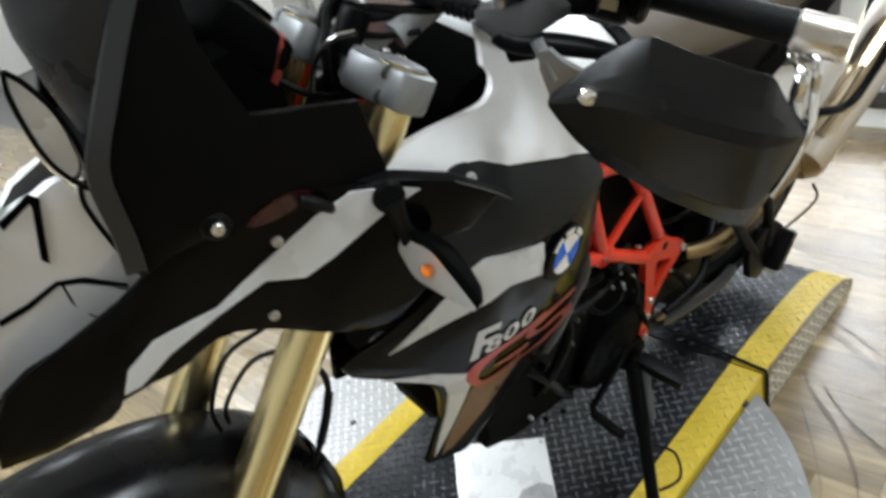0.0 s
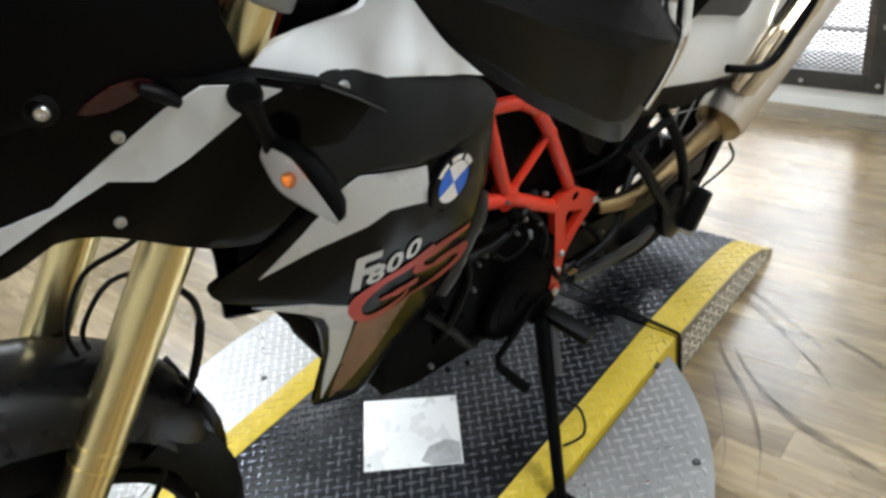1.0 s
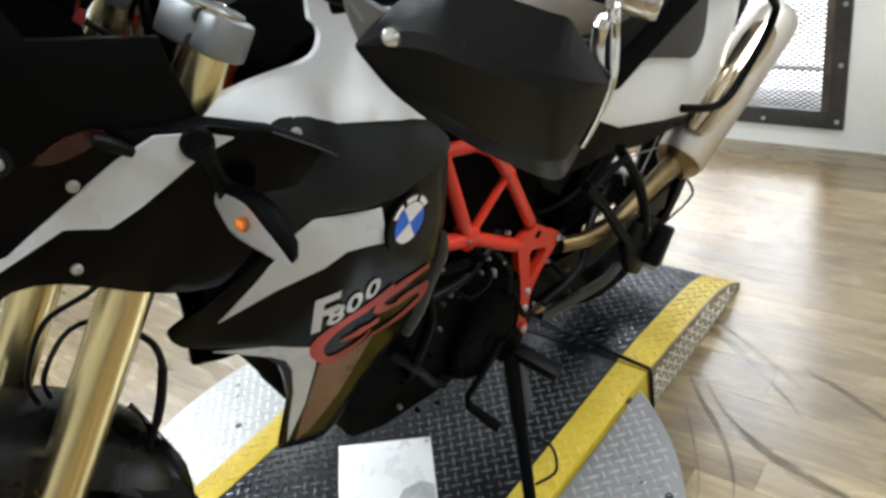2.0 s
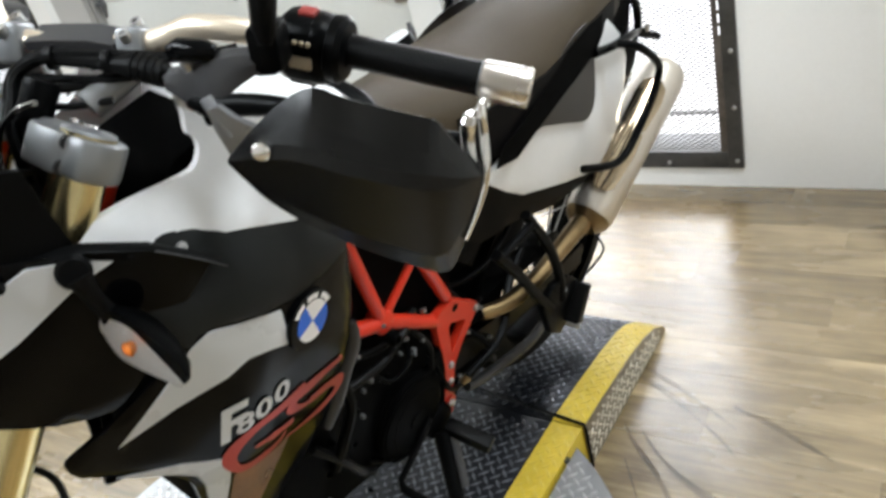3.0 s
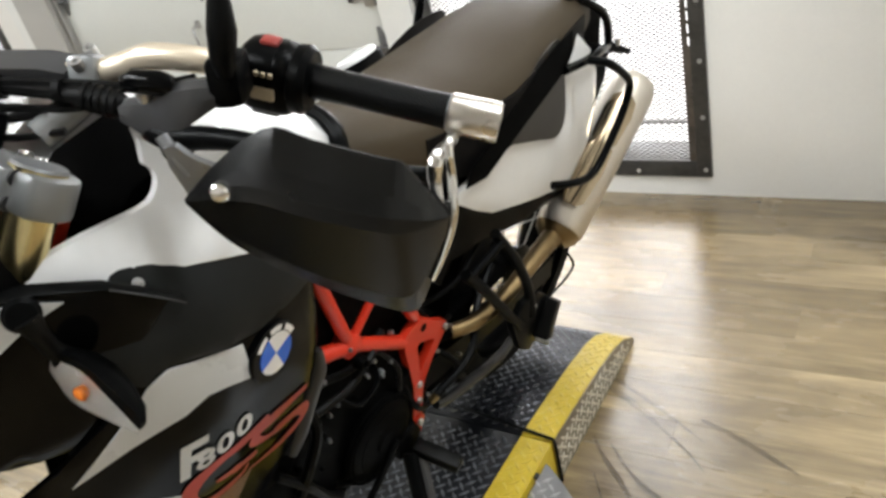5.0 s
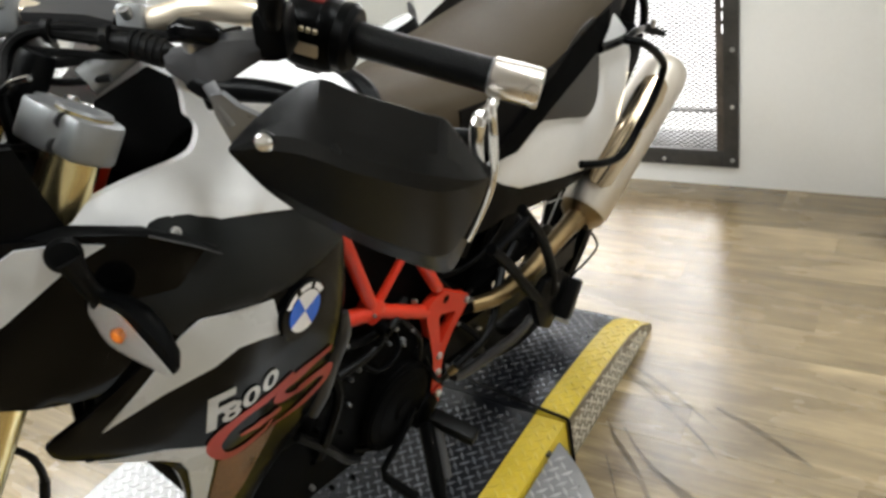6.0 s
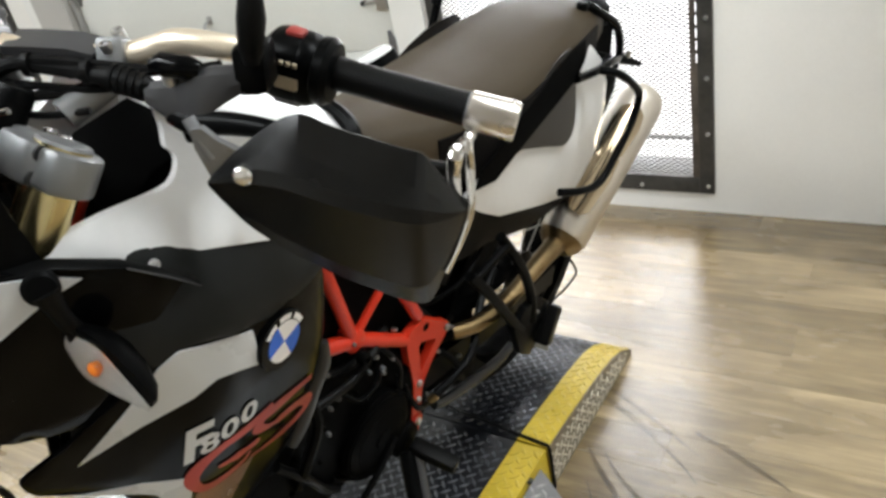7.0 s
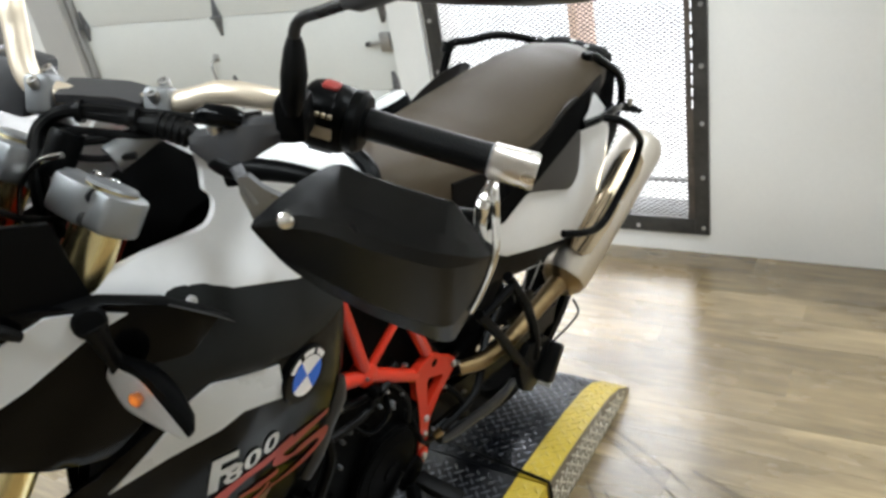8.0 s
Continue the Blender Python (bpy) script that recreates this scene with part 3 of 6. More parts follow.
def lugs(name, xs, ys, pitch, keep, height, mat, parent, label, size=(0.0150, 0.0045), rise=0.0023):
    """Raised lozenges of chequer plate, alternating in direction; joined, being past counting."""
    verts, faces = [], []
    q = math.sqrt(0.5)
    n_ = int(max(xs[1] - xs[0], ys[1] - ys[0]) * 1.5 / pitch)
    mx, my = (xs[0] + xs[1]) / 2, (ys[0] + ys[1]) / 2
    for i in range(-n_, n_ + 1):
        for j in range(-n_, n_ + 1):
            x, y = mx + q * (i - j) * pitch, my + q * (i + j) * pitch
            if not (xs[0] <= x <= xs[1] and ys[0] <= y <= ys[1]):
                continue
            d = (q, q) if (i + j) % 2 else (q, -q)
            n = (-d[1], d[0])
            l, w = size
            ends = [(x + d[0] * l, y + d[1] * l), (x + n[0] * w, y + n[1] * w), (x - d[0] * l, y - d[1] * l), (x - n[0] * w, y - n[1] * w)]
            if not all(keep(a, c) for a, c in ends):
                continue
            k = len(verts)
            for a, c in ends:
                verts.append((a, c, height(a, c)))
            for a, c in ((x + d[0] * l * .74, y + d[1] * l * .74), (x + n[0] * w * .6, y + n[1] * w * .6), (x - d[0] * l * .74, y - d[1] * l * .74), (x - n[0] * w * .6, y - n[1] * w * .6)):
                verts.append((a, c, height(a, c) + rise))
            faces += [(k + 4, k + 5, k + 6, k + 7)] + [(k + m, k + (m + 1) % 4, k + 4 + (m + 1) % 4, k + 4 + m) for m in range(4)]
    me = bpy.data.meshes.new(name)
    me.from_pydata(verts, [], faces)
    me.materials.append(mat)
    ob = new(name, me)
    ob.parent = parent
    return tagged(ob, label, "", "", "stuff")


PITCH = 0.0222
lugs("deck_tread", (-HALF, HALF), (-2.0, 0.5), PITCH, lambda x, y: abs(x) < HALF - YEL - 0.002 and y < 0.515 and abs(y) > 0.003,
     lambda x, y: ramp_z(y), DECKLUG, plat, "raised lozenges of the grey deck")
lugs("strip_tread", (-HALF, HALF), (-2.0, 0.5), PITCH, lambda x, y: HALF - YEL + 0.002 < abs(x) < HALF - 0.002 and y < 0.515 and abs(y) > 0.003,
     lambda x, y: ramp_z(y) + 0.0015, YELLOWLUG, plat, "raised lozenges of the yellow strips")
side = lugs("side_tread", (0.0, 0.53), (0.0, 0.125), PITCH, lambda y, z: z < ramp_z(y) - 0.004 and z > 0.003 and y > 0.003, lambda y, z: 0.0,
            SIDELUG, plat, "raised lozenges of the ramp side", (0.0150, 0.0046))
side.matrix_basis = Matrix(((0, 0, 1, HALF + 0.003), (1, 0, 0, 0), (0, 1, 0, 0), (0, 0, 0, 1)))

# turntable disc with the platform let into it
DISC = (-0.416, 0.97, 0.65)
disc = new("turntable_disc")
disc.location = (DISC[0], DISC[1], 0)
tagged(disc, "round bare aluminium chequer plate turntable under the platform", "turntable")


def half_disc(s):
    """The part of the disc that shows on one side of the platform."""
    m = plat.matrix_world.inverted() @ Matrix.Translation(disc.location)
    pts = []
    for k in range(361):
        a = 2 * math.pi * k / 360
        p = m @ Vector((DISC[2] * math.cos(a), DISC[2] * math.sin(a), 0))
        if s * p.x > HALF + 0.0005 and p.y < 0.0:
            pts.append((k, p))
    for i in range(len(pts) - 1):
        if pts[i + 1][0] - pts[i][0] > 1:
            pts = pts[i + 1:] + pts[:i + 1]
            break
    ring = [p for _, p in pts]
    back = m.inverted()
    return [tuple((back @ q).xy) for q in ring]


for s in (1, -1):
    out = half_disc(s)
    part("plate", prism(out, 2, 0.085, 0.116), ALU, disc, "bare aluminium chequer plate", sharp=40)
    part("skirt", prism([(a * 0.97, c * 0.97) for a, c in out], 2, 0.0, 0.085), STEELSIDE, disc)
mp_ = plat.matrix_world.inverted() @ Matrix.Translation(disc.location)
lugs("disc_tread", (-0.66, 0.66), (-0.66, 0.66), PITCH,
     lambda x, y: math.hypot(x, y) < DISC[2] - 0.006 and abs((mp_ @ Vector((x, y, 0))).x) > HALF + 0.004 and (mp_ @ Vector((x, y, 0))).y < 0,
     lambda x, y: 0.116, ALULUG, disc, "raised lozenges of the aluminium plate")
bpy.data.objects["disc_tread"].matrix_basis = Matrix.Identity(4)
for bx, by in ((-0.052, 1.462), (0.13, 1.262), (-0.075, 1.36), (-0.87, 0.98), (-1.0, 0.72), (0.16, 0.9)):
    part("bolt", bolt_bm((bx - DISC[0], by - DISC[1], 0.116), (0, 0, 1), 0.008, 0.004), BLACKSTEEL, disc)

# loose plate screwed on the deck
plate = new("access_plate")
plate.matrix_world = pose(-0.414, 1.032, DECK + 0.002, 0, 0, 0)
tagged(plate, "small white sheet metal plate lying on the grey deck", "plate")
SHEET = [(-0.157, 0.011), (0.022, 0.132), (0.153, -0.008), (-0.018, -0.134)]
part("sheet", prism(SHEET, 2, 0, 0.003, 0.001), PLATEWHITE, plate)
part("rub_mark", prism([(0.149, -0.009), (0.112, 0.030), (0.082, 0.022), (0.062, -0.012), (0.072, -0.05), (0.10, -0.046)], 2, 0.003, 0.0034), PLATESTAIN, plate, "dull rubbed corner", False)
for a, c in ((0.022, 0.118), (-0.02, -0.118)):
    part("screw", bolt_bm((a, c, 0.003), (0, 0, 1), 0.005, 0.002), ZINC, plate)

# lashing strap over the joint of deck and ramp
def on_plat(x, y, z):
    return tuple(plat.matrix_world @ Vector((x, y, z)))
st = tube([on_plat(-0.05, 0.06, DECK + 0.006), on_plat(0.12, 0.03, DECK + 0.006), on_plat(HALF + 0.002, 0.004, DECK + 0.006), on_plat(HALF + 0.008, 0.0, DECK - 0.004), on_plat(HALF + 0.008, -0.004, 0.003)], 0.004, 8)
part("strap", st, RUBBER, None, "thin black strap tied across the platform", category="strap")


# ---------------------------------------------------------------- motorcycle
# its own frame: x to the rider's left, y to the rear, z up the frame; it leans on its side stand
bike = new("motorcycle")
bike.matrix_world = pose(-0.555, 0, DECK, 0, 14.5, -7.5)
tagged(bike, "black and white motorcycle with red frame leaning on its side stand", "motorcycle")


def bp(name, bm, mat, label="", parent=None, **kw):
    return part(name, bm, mat, parent or bike, label, **kw)


SHROUD = Flank([(.694, .837, .104), (.836, .738, .165), (.87, .843, .188), (.977, .883, .198), (.773, .547, .120), (.95, .96, .195), (.8, .97, .165), (1.12, .86, .165), (1.1, .7, .16), (1.0, .6, .15), (.85, .6, .14)])
TANK = Flank([(.82, 1.10, .10), (.95, 1.14, .10), (1.05, .98, .175), (.85, 1.02, .155), (.95, 1.02, .172), (1.2, 1.0, .15), (1.2, .93, .16), (.80, 1.06, .12)])
NOSE = Flank([(.66, 1.02, .105), (.68, .91, .115), (.63, 1.06, .09), (.78, 1.02, .15), (.47, .97, .06), (.52, .89, .07), (.74, .88, .13), (.82, .93, .16)])
WIND = Flank([(.80, 1.06, .135), (.78, 1.17, .12), (.68, 1.19, .105), (.63, 1.28, .085), (.57, 1.18, .075), (.57, 1.09, .075), (.64, 1.10, .10), (.72, 1.07, .115)])

# --- side covers beside the radiator (both flanks)
COVER = [(.694, .838), (.705, .852), (.745, .880), (.835, .953), (.862, .961), (.970, .930), (1.062, .935), (1.078, .905), (1.074, .810), (1.052, .748), (1.024, .70), (1.003, .651), (.962, .605), (.916, .565), (.878, .515), (.850, .487), (.797, .517), (.778, .529), (.778, .545), (.797, .63), (.799, .665), (.796, .715), (.788, .742), (.770, .768), (.745, .787), (.702, .814)]
for mirror in (False, True):
    b = panel(COVER, SHROUD, 0.006, 0, 2, 0.018)
    cover = bp("side_cover", mirrored(b) if mirror else b, GLOSSBLACK, "glossy black radiator side cover", recalc=False)
    if mirror:
        b.free()
    strip([(.742, .843), (.792, .899), (.835, .945), (.858, .955), (.942, .928), (.944, .874), (.915, .886), (.888, .893), (.859, .883), (.803, .872)], SHROUD, SILVERDECAL, "stripe", cover, "pale grey painted stripe", rounded=1, mirror=mirror)
    strip([(.728, .796), (.790, .776), (.832, .749), (.840, .738), (.836, .70), (.819, .618), (.787, .545), (.793, .59), (.805, .661), (.806, .715), (.80, .742), (.783, .760)], SHROUD, SILVERDECAL, "stripe", cover, "pale grey claw stripe", rounded=1, mirror=mirror)
COVER_LEFT = [o for o in bike.children if o.name.startswith("side_cover")][0]


def lettering(text, y, z, size, mat, parent, lean=0.18, weight=0.022, wide=1.0, slope=0.0, label="raised silver letters"):
    """Letters laid on the side cover."""
    cu = bpy.data.curves.new("lettering", "FONT")
    cu.body, cu.size, cu.offset, cu.resolution_u = text, 1.0, weight, 3
    ob = bpy.data.objects.new("lettering", cu)
    me = bpy.data.meshes.new_from_object(ob)
    b = bmesh.new()
    b.from_mesh(me)
    for v in b.verts:
        yy, zz = y + size * wide * (v.co.x + lean * v.co.y), z + size * (v.co.y + slope * wide * v.co.x)
        v.co = (SHROUD(yy, zz) + 0.0022, yy, zz)
    bpy.data.objects.remove(ob)
    return part("lettering", b, mat, parent, label, smooth=False, recalc=False)


lettering("F", .829, .780, 0.080, SILVERDECAL, COVER_LEFT, 0.18, 0.03, 0.95)
for figure, fy, fz in (("8", .851, .781), ("0", .877, .787), ("0", .905, .793)):
    lettering(figure, fy, fz, 0.044, SILVERDECAL, COVER_LEFT, 0.14, 0.026, 1.10)


def brush_stroke(pts, width):
    """A tapering stroke of thin paint that follows the side cover."""
    p = smooth_path([(a, c, 0) for a, c in pts], 6)
    b = bmesh.new()
    pairs = []
    for i, q in enumerate(p):
        d = (p[min(i + 1, len(p) - 1)] - p[max(i - 1, 0)]).normalized()
        t = i / (len(p) - 1)
        w = width * (.35 + .65 * math.sin(math.pi * min(1, .12 + t * .95)))
        w *= 1 + .18 * math.sin(17 * t + 40 * pts[0][0])
        ends = [(q.x - d.y * w * k, q.y + d.x * w * k) for k in (.5, -.5)]
        pairs.append([b.verts.new((SHROUD(a, c) + .0022, a, c)) for a, c in ends])
    for a, c in zip(pairs, pairs[1:]):
        b.faces.new((a[0], a[1], c[1], c[0]))
    return part("lettering", b, REDDECAL, COVER_LEFT, "red brush-like letter stroke", False, recalc=False)


# the two letters G and S, brushed in red
for stroke, wide in (([(.958, .782), (.914, .776), (.880, .773), (.850, .760), (.838, .740), (.846, .712), (.866, .700), (.906, .705), (.920, .718)], .019),
                     ([(.935, .728), (.900, .730), (.872, .734)], .014),
                     ([(1.036, .756), (.977, .768), (.943, .769), (.932, .756), (.956, .738), (1.004, .728)], .018),
                     ([(.965, .736), (1.004, .728), (1.027, .714), (1.018, .697), (.975, .694), (.920, .702)], .019)):
    brush_stroke(stroke, wide)

# warm reflection of the floor, painted on the facet as a bronze strip
strip([(.842, .700), (.878, .688), (.914, .694), (.930, .702), (.912, .664), (.874, .592), (.822, .540), (.800, .534), (.816, .594), (.831, .647)], SHROUD, FLOORSHEEN, "facet", COVER_LEFT, "lower facet of the cover, warm floor reflection painted on", .0008, 1)

# round emblem on the cover, drawn without letters
ey, ez = .979, .884
ex = SHROUD(ey, ez)
dn = Vector((1, -(SHROUD(ey + .01, ez) - SHROUD(ey - .01, ez)) / .02, -(SHROUD(ey, ez + .01) - SHROUD(ey, ez - .01)) / .02)).normalized()
e_up = (Vector((0, .15, 1)) - dn * dn.dot(Vector((0, .15, 1)))).normalized()
e_side = e_up.cross(dn)
EM = Matrix.Translation((ex, ey, ez)) @ Matrix((e_side, e_up, dn)).transposed().to_4x4()
emblem = bp("emblem", moved(lathe((0, 0, 0), (0, 0, 1), [(-.003, .040), (.003, .040), (.0045, .038), (.0045, .001)], 40), EM), GLOSSBLACK, "round enamel emblem in blue and white")
for k in range(3):            # white marks in the black ring, standing for its lettering
    a0, a1 = radians((22, 68, 114)[k]), radians((22, 68, 114)[k] + 34)
    ring = bmesh.new()
    vs = [ring.verts.new((r * math.cos(a), r * math.sin(a), .0052)) for r, a in ((.0295, a0), (.037, a0), (.037, (a0 + a1) / 2), (.037, a1), (.0295, a1), (.0295, (a0 + a1) / 2))]
    ring.faces.new(vs)
    part("ring_mark", moved(ring, EM), EMBLEMWHITE, emblem, smooth=False)
for q in range(4):
    s = bmesh.new()
    vs = [s.verts.new((0, 0, .0055))] + [s.verts.new((.028 * math.cos(radians(q * 90 + d + 24)), .028 * math.sin(radians(q * 90 + d + 24)), .0055)) for d in range(0, 91, 15)]
    s.faces.new(vs)
    part("quarter", moved(s, EM), EMBLEMBLUE if q % 2 else EMBLEMWHITE, emblem, smooth=False)

# --- black upper covers between tank and side cover
UPPER = [(.79, 1.045), (.832, 1.046), (.850, 1.052), (.868, 1.061), (.925, 1.045), (1.018, 1.006), (1.075, .955), (1.07, .925), (.970, .926), (.862, .957), (.832, .949), (.80, .99)]
UPPERF = Flank([(.79, 1.075, .135), (.847, 1.069, .135), (1.018, 1.006, .165), (1.07, .94, .178), (.97, .926, .198), (.862, .957, .186), (.83, .95, .178), (.90, 1.0, .178), (.80, 1.0, .158)])
for mirror in (False, True):
    b = panel(UPPER, UPPERF, 0.006, 0.001, 3, 0.018, 0.004)
    up = bp("upper_cover", mirrored(b) if mirror else b, COVERGREY, "satin black plastic cover under the tank panel", recalc=False)
    if mirror:
        b.free()
    else:
        part("bolt", bolt_bm((UPPERF(.875, 1.045) + .002, .875, 1.045), (1, -.2, .5), .006, .004), ZINC, up)

# --- white tank panels
TANKOUT = [(.794, 1.082), (.806, 1.090), (.860, 1.096), (.905, 1.097), (.930, 1.099), (.944, 1.108), (.950, 1.117), (.949, 1.124), (.946, 1.129), (.953, 1.145), (.960, 1.166), (.990, 1.158), (1.03, 1.130), (1.07, 1.09), (1.16, 1.04), (1.24, .985), (1.22, .955), (1.10, .965), (1.018, 1.002), (.93, 1.035), (.872, 1.046), (.845, 1.046), (.815, 1.056)]
for mirror in (False, True):
    b = panel(TANKOUT, TANK, 0.008, 0.004, 2, 0.018)
    bp("tank_panel", mirrored(b) if mirror else b, WHITEPAINT, "white painted tank side panel", recalc=False)
    if mirror:
        b.free()
# dark tank top and airbox cover between them, and the filler hump
rings = []
for y, hw, top in ((1.020, .100, 1.112), (1.032, .108, 1.128), (1.07, .118, 1.122), (1.14, .125, 1.095), (1.20, .105, 1.062), (1.245, .080, 1.020), (1.260, .070, .985)):
    rings.append([(-hw, y, top - .16), (-hw, y, top - .06), (-hw * .90, y, top - .022), (-hw * .62, y, top - .004), (0, y, top), (hw * .62, y, top - .004), (hw * .90, y, top - .022), (hw, y, top - .06), (hw, y, top - .16)])
bp("tank_centre", loft(rings), WHITEPAINT, "white painted centre of the tank cover", sharp=60)
bp("tank_seam", tube([(x, y, z) for x, y, z in ((.104, 1.225, .94), (.096, 1.236, .985), (.068, 1.250, 1.014), (0, 1.255, 1.022), (-.068, 1.250, 1.014), (-.096, 1.236, .985), (-.104, 1.225, .94))], .013, 10, 4), SATINBLACK, "black edging between tank and seat")
# solid block whose black stands in for the shade of a hollow
bp("hollow_block", loft([[(-.075, y, z0), (.075, y, z0), (.07, y, z1), (-.07, y, z1)] for y, z0, z1 in ((.90, .95, 1.05), (.945, .95, 1.085), (1.03, .95, 1.10))]), MATTBLACK, "black block standing for the shaded hollow behind the steering head", sharp=30)

# --- nose: side fairing with the grey stripe, wind deflector, screen, beak, lamps
LOW = [(.36, .945), (.402, 1.030), (.456, 1.050), (.521, 1.072), (.553, 1.090), (.600, 1.114), (.638, 1.12), (.709, 1.115), (.776, 1.096), (.836, 1.071), (.885, 1.03), (.835, .985), (.83, .95), (.795, .91), (.757, .895), (.702, .914), (.656, .947), (.618, .973), (.580, .982), (.545, .968), (.479, .962), (.461, .945)]
for mirror in (False, True):
    b = panel(LOW, NOSE, 0.006, 0.0, 2, 0.018)
    nose = bp("nose_panel", mirrored(b) if mirror else b, GLOSSBLACK, "glossy black nose fairing with a grey stripe", recalc=False)
    if mirror:
        b.free()
    strip([(.482, .972), (.496, .998), (.528, 1.018), (.592, 1.022), (.636, 1.046), (.704, 1.087), (.739, 1.101), (.776, 1.092), (.803, 1.078), (.771, 1.068), (.708, 1.031), (.677, 1.018), (.642, 1.031), (.587, 1.012), (.536, .994), (.498, .972)], NOSE, SILVERDECAL, "stripe", nose, "pale grey painted stripe", rounded=1, mirror=mirror)
    if not mirror:
        for yy, zz in ((.664, 1.072), (.637, .985)):
            part("screw", bolt_bm((NOSE(yy, zz) + .001, yy, zz), (1, -.3, .1), .006, .003), ZINC, nose)
        ny, nz = .617, 1.121
        part("grommet", lathe((NOSE(ny, nz) + .008, ny, nz), (1, -.5, .2), [(-.006, .016), (.004, .015), (.006, .011), (.004, .008)], 18), RUBBER, nose, "black rubber grommet")
        part("bolt", bolt_bm((NOSE(ny, nz) + .013, ny, nz), (1, -.5, .2), .0075, .007), CHROME, nose)
        part("clip", tube([(NOSE(.700, 1.105) + .006, .690, 1.118), (NOSE(.70, 1.10) + .012, .703, 1.108), (NOSE(.71, 1.09) + .010, .716, 1.094)], [.005, .007, .005], 10, 4), RUBBER, nose, "black rubber clip")
DEFL = [(.552, 1.092), (.556, 1.14), (.560, 1.205), (.582, 1.252), (.630, 1.332), (.650, 1.352), (.656, 1.318), (.657, 1.277), (.676, 1.211), (.724, 1.197), (.774, 1.181), (.780, 1.137), (.788, 1.085), (.712, 1.100), (.663, 1.110), (.617, 1.110), (.576, 1.104)]
for mirror in (False, True):
    b = panel(DEFL, WIND, 0.006, 0.004, 1, 0.018)
    bp("wind_deflector", mirrored(b) if mirror else b, SATINBLACK, "satin black wind deflector beside the lamps", recalc=False)
    if mirror:
        b.free()
# the gap under the deflector, its shaded red laid on as a strip
strip([(.640, 1.110), (.660, 1.122), (.684, 1.125), (.702, 1.119), (.702, 1.112), (.680, 1.106), (.660, 1.104)], WIND, MAROON, "gap_strip", [o for o in bike.children if o.name.startswith("wind_deflector")][0], "strip in shaded red standing for the gap under the deflector", .006, 2)
# knife-edged winglet trailing back over the indicator
w_rings = []
for y, z, u, d in ((.745, 1.101, .130, .004), (.785, 1.097, .148, .004), (.840, 1.070, .165, .003), (.872, 1.045, .180, .003), (.897, 1.022, .189, .0015)):
    w_rings.append([(u + .002, y, z), (u - .002, y + .002, z + .0022), (u - .010 - d, y + .003, z + .003), (u - .010 - d, y + .002, z - .003), (u - .003, y, z - .0016)])
wl = bp("winglet", loft(w_rings), SATINBLACK, "thin black fin edge of the fairing", sharp=60)
# bright highlight along the fin, put in as a pale line
part("edge_highlight", tube([Vector(r[0]) for r in w_rings[2:]], [.0011, .0010, .0006], 6, 4), PERCHGREY, wl, "pale line painting the highlight on the fin edge")
# smoked screen
rings = []
for z, y, hw in ((1.12, .580, .058), (1.20, .569, .066), (1.26, .560, .073), (1.30, .556, .079), (1.37, .566, .085), (1.44, .602, .084), (1.50, .64, .07)):
    rings.append([(hw * math.sin(a), y + .075 * (1 - math.cos(a)) * 1.2, z) for a in (radians(d) for d in (-80, -50, -20, 0, 20, 50, 80))])
scr = loft(rings, closed=False)
bmesh.ops.solidify(scr, geom=scr.faces[:], thickness=0.003)
bp("windscreen", scr, SCREEN, "small smoked windscreen")
# chamfer along the front of the deflector
bevel_rings = []
for q in smooth_path([(.552, 1.100, 0), (.556, 1.14, 0), (.560, 1.205, 0), (.582, 1.252, 0), (.630, 1.332, 0), (.650, 1.352, 0)], 4):
    y, z = q.x, q.y
    x = WIND(y, z) + .005
    bevel_rings.append([(x, y, z), (x - .010, y - .016, z - .002), (x - .014, y - .016, z - .002), (x - .006, y + .002, z)])
bp("deflector_edge", loft(bevel_rings), GREYPLASTIC, "dark grey chamfered edge of the deflector", sharp=40)
# dash and lamp housing behind it
bp("lamp_housing", loft([[(-.05, y, z0), (.05, y, z0), (.05, y, z1), (-.05, y, z1)] for y, z0, z1 in ((.555, 1.06, 1.19), (.60, 1.04, 1.24), (.70, 1.03, 1.24), (.74, 1.06, 1.18))]), MATTBLACK, "black lamp housing", sharp=30)
dash = bp("instrument", moved(box_bm(-.07, .05, -.03, .03, -.05, .05, .014), pose(-.03, .735, 1.215, 35)), MATTBLACK, "black instrument cluster")
part("dial", moved(lathe((0, 0, 0), (0, 1, 0), [(0, .03), (.006, .03), (.006, .02)], 20), pose(-.03, .763, 1.232, 35)), GLOSSBLACK, dash)


head = new("headlight")
head.parent = bike
tagged(head, "twin clear headlamps with chrome reflectors")
for pts in ([(.532, 1.298), (.541, 1.284), (.550, 1.254), (.552, 1.206), (.542, 1.190), (.530, 1.216), (.527, 1.253), (.528, 1.282)],
            [(.541, 1.188), (.552, 1.173), (.558, 1.128), (.559, 1.080), (.550, 1.080), (.541, 1.128), (.537, 1.168)]):
    fl = Flank([(.52, 1.05, .030), (.52, 1.29, .030), (.58, 1.05, .062), (.58, 1.29, .062)])
    part("lens", panel(pts, fl, 0.010, 0.004, 3, 0.02, 0.008), LENS, head, "clear lamp lens", recalc=False)
    cy, cz = sum(p[0] for p in pts) / len(pts), sum(p[1] for p in pts) / len(pts)
    part("reflector", panel([(cy + (a - cy) * .93, cz + (c - cz) * .93) for a, c in pts], fl, 0.004, -0.006, 3, 0.02), REFLECTOR, head, "chrome lamp reflector", recalc=False)
    part("bezel", tube([(fl(a, c) + .003, a, c) for a, c in pts] + [(fl(*pts[0]) + .003, *pts[0])], .0022, 6, 4), SATINBLACK, head)
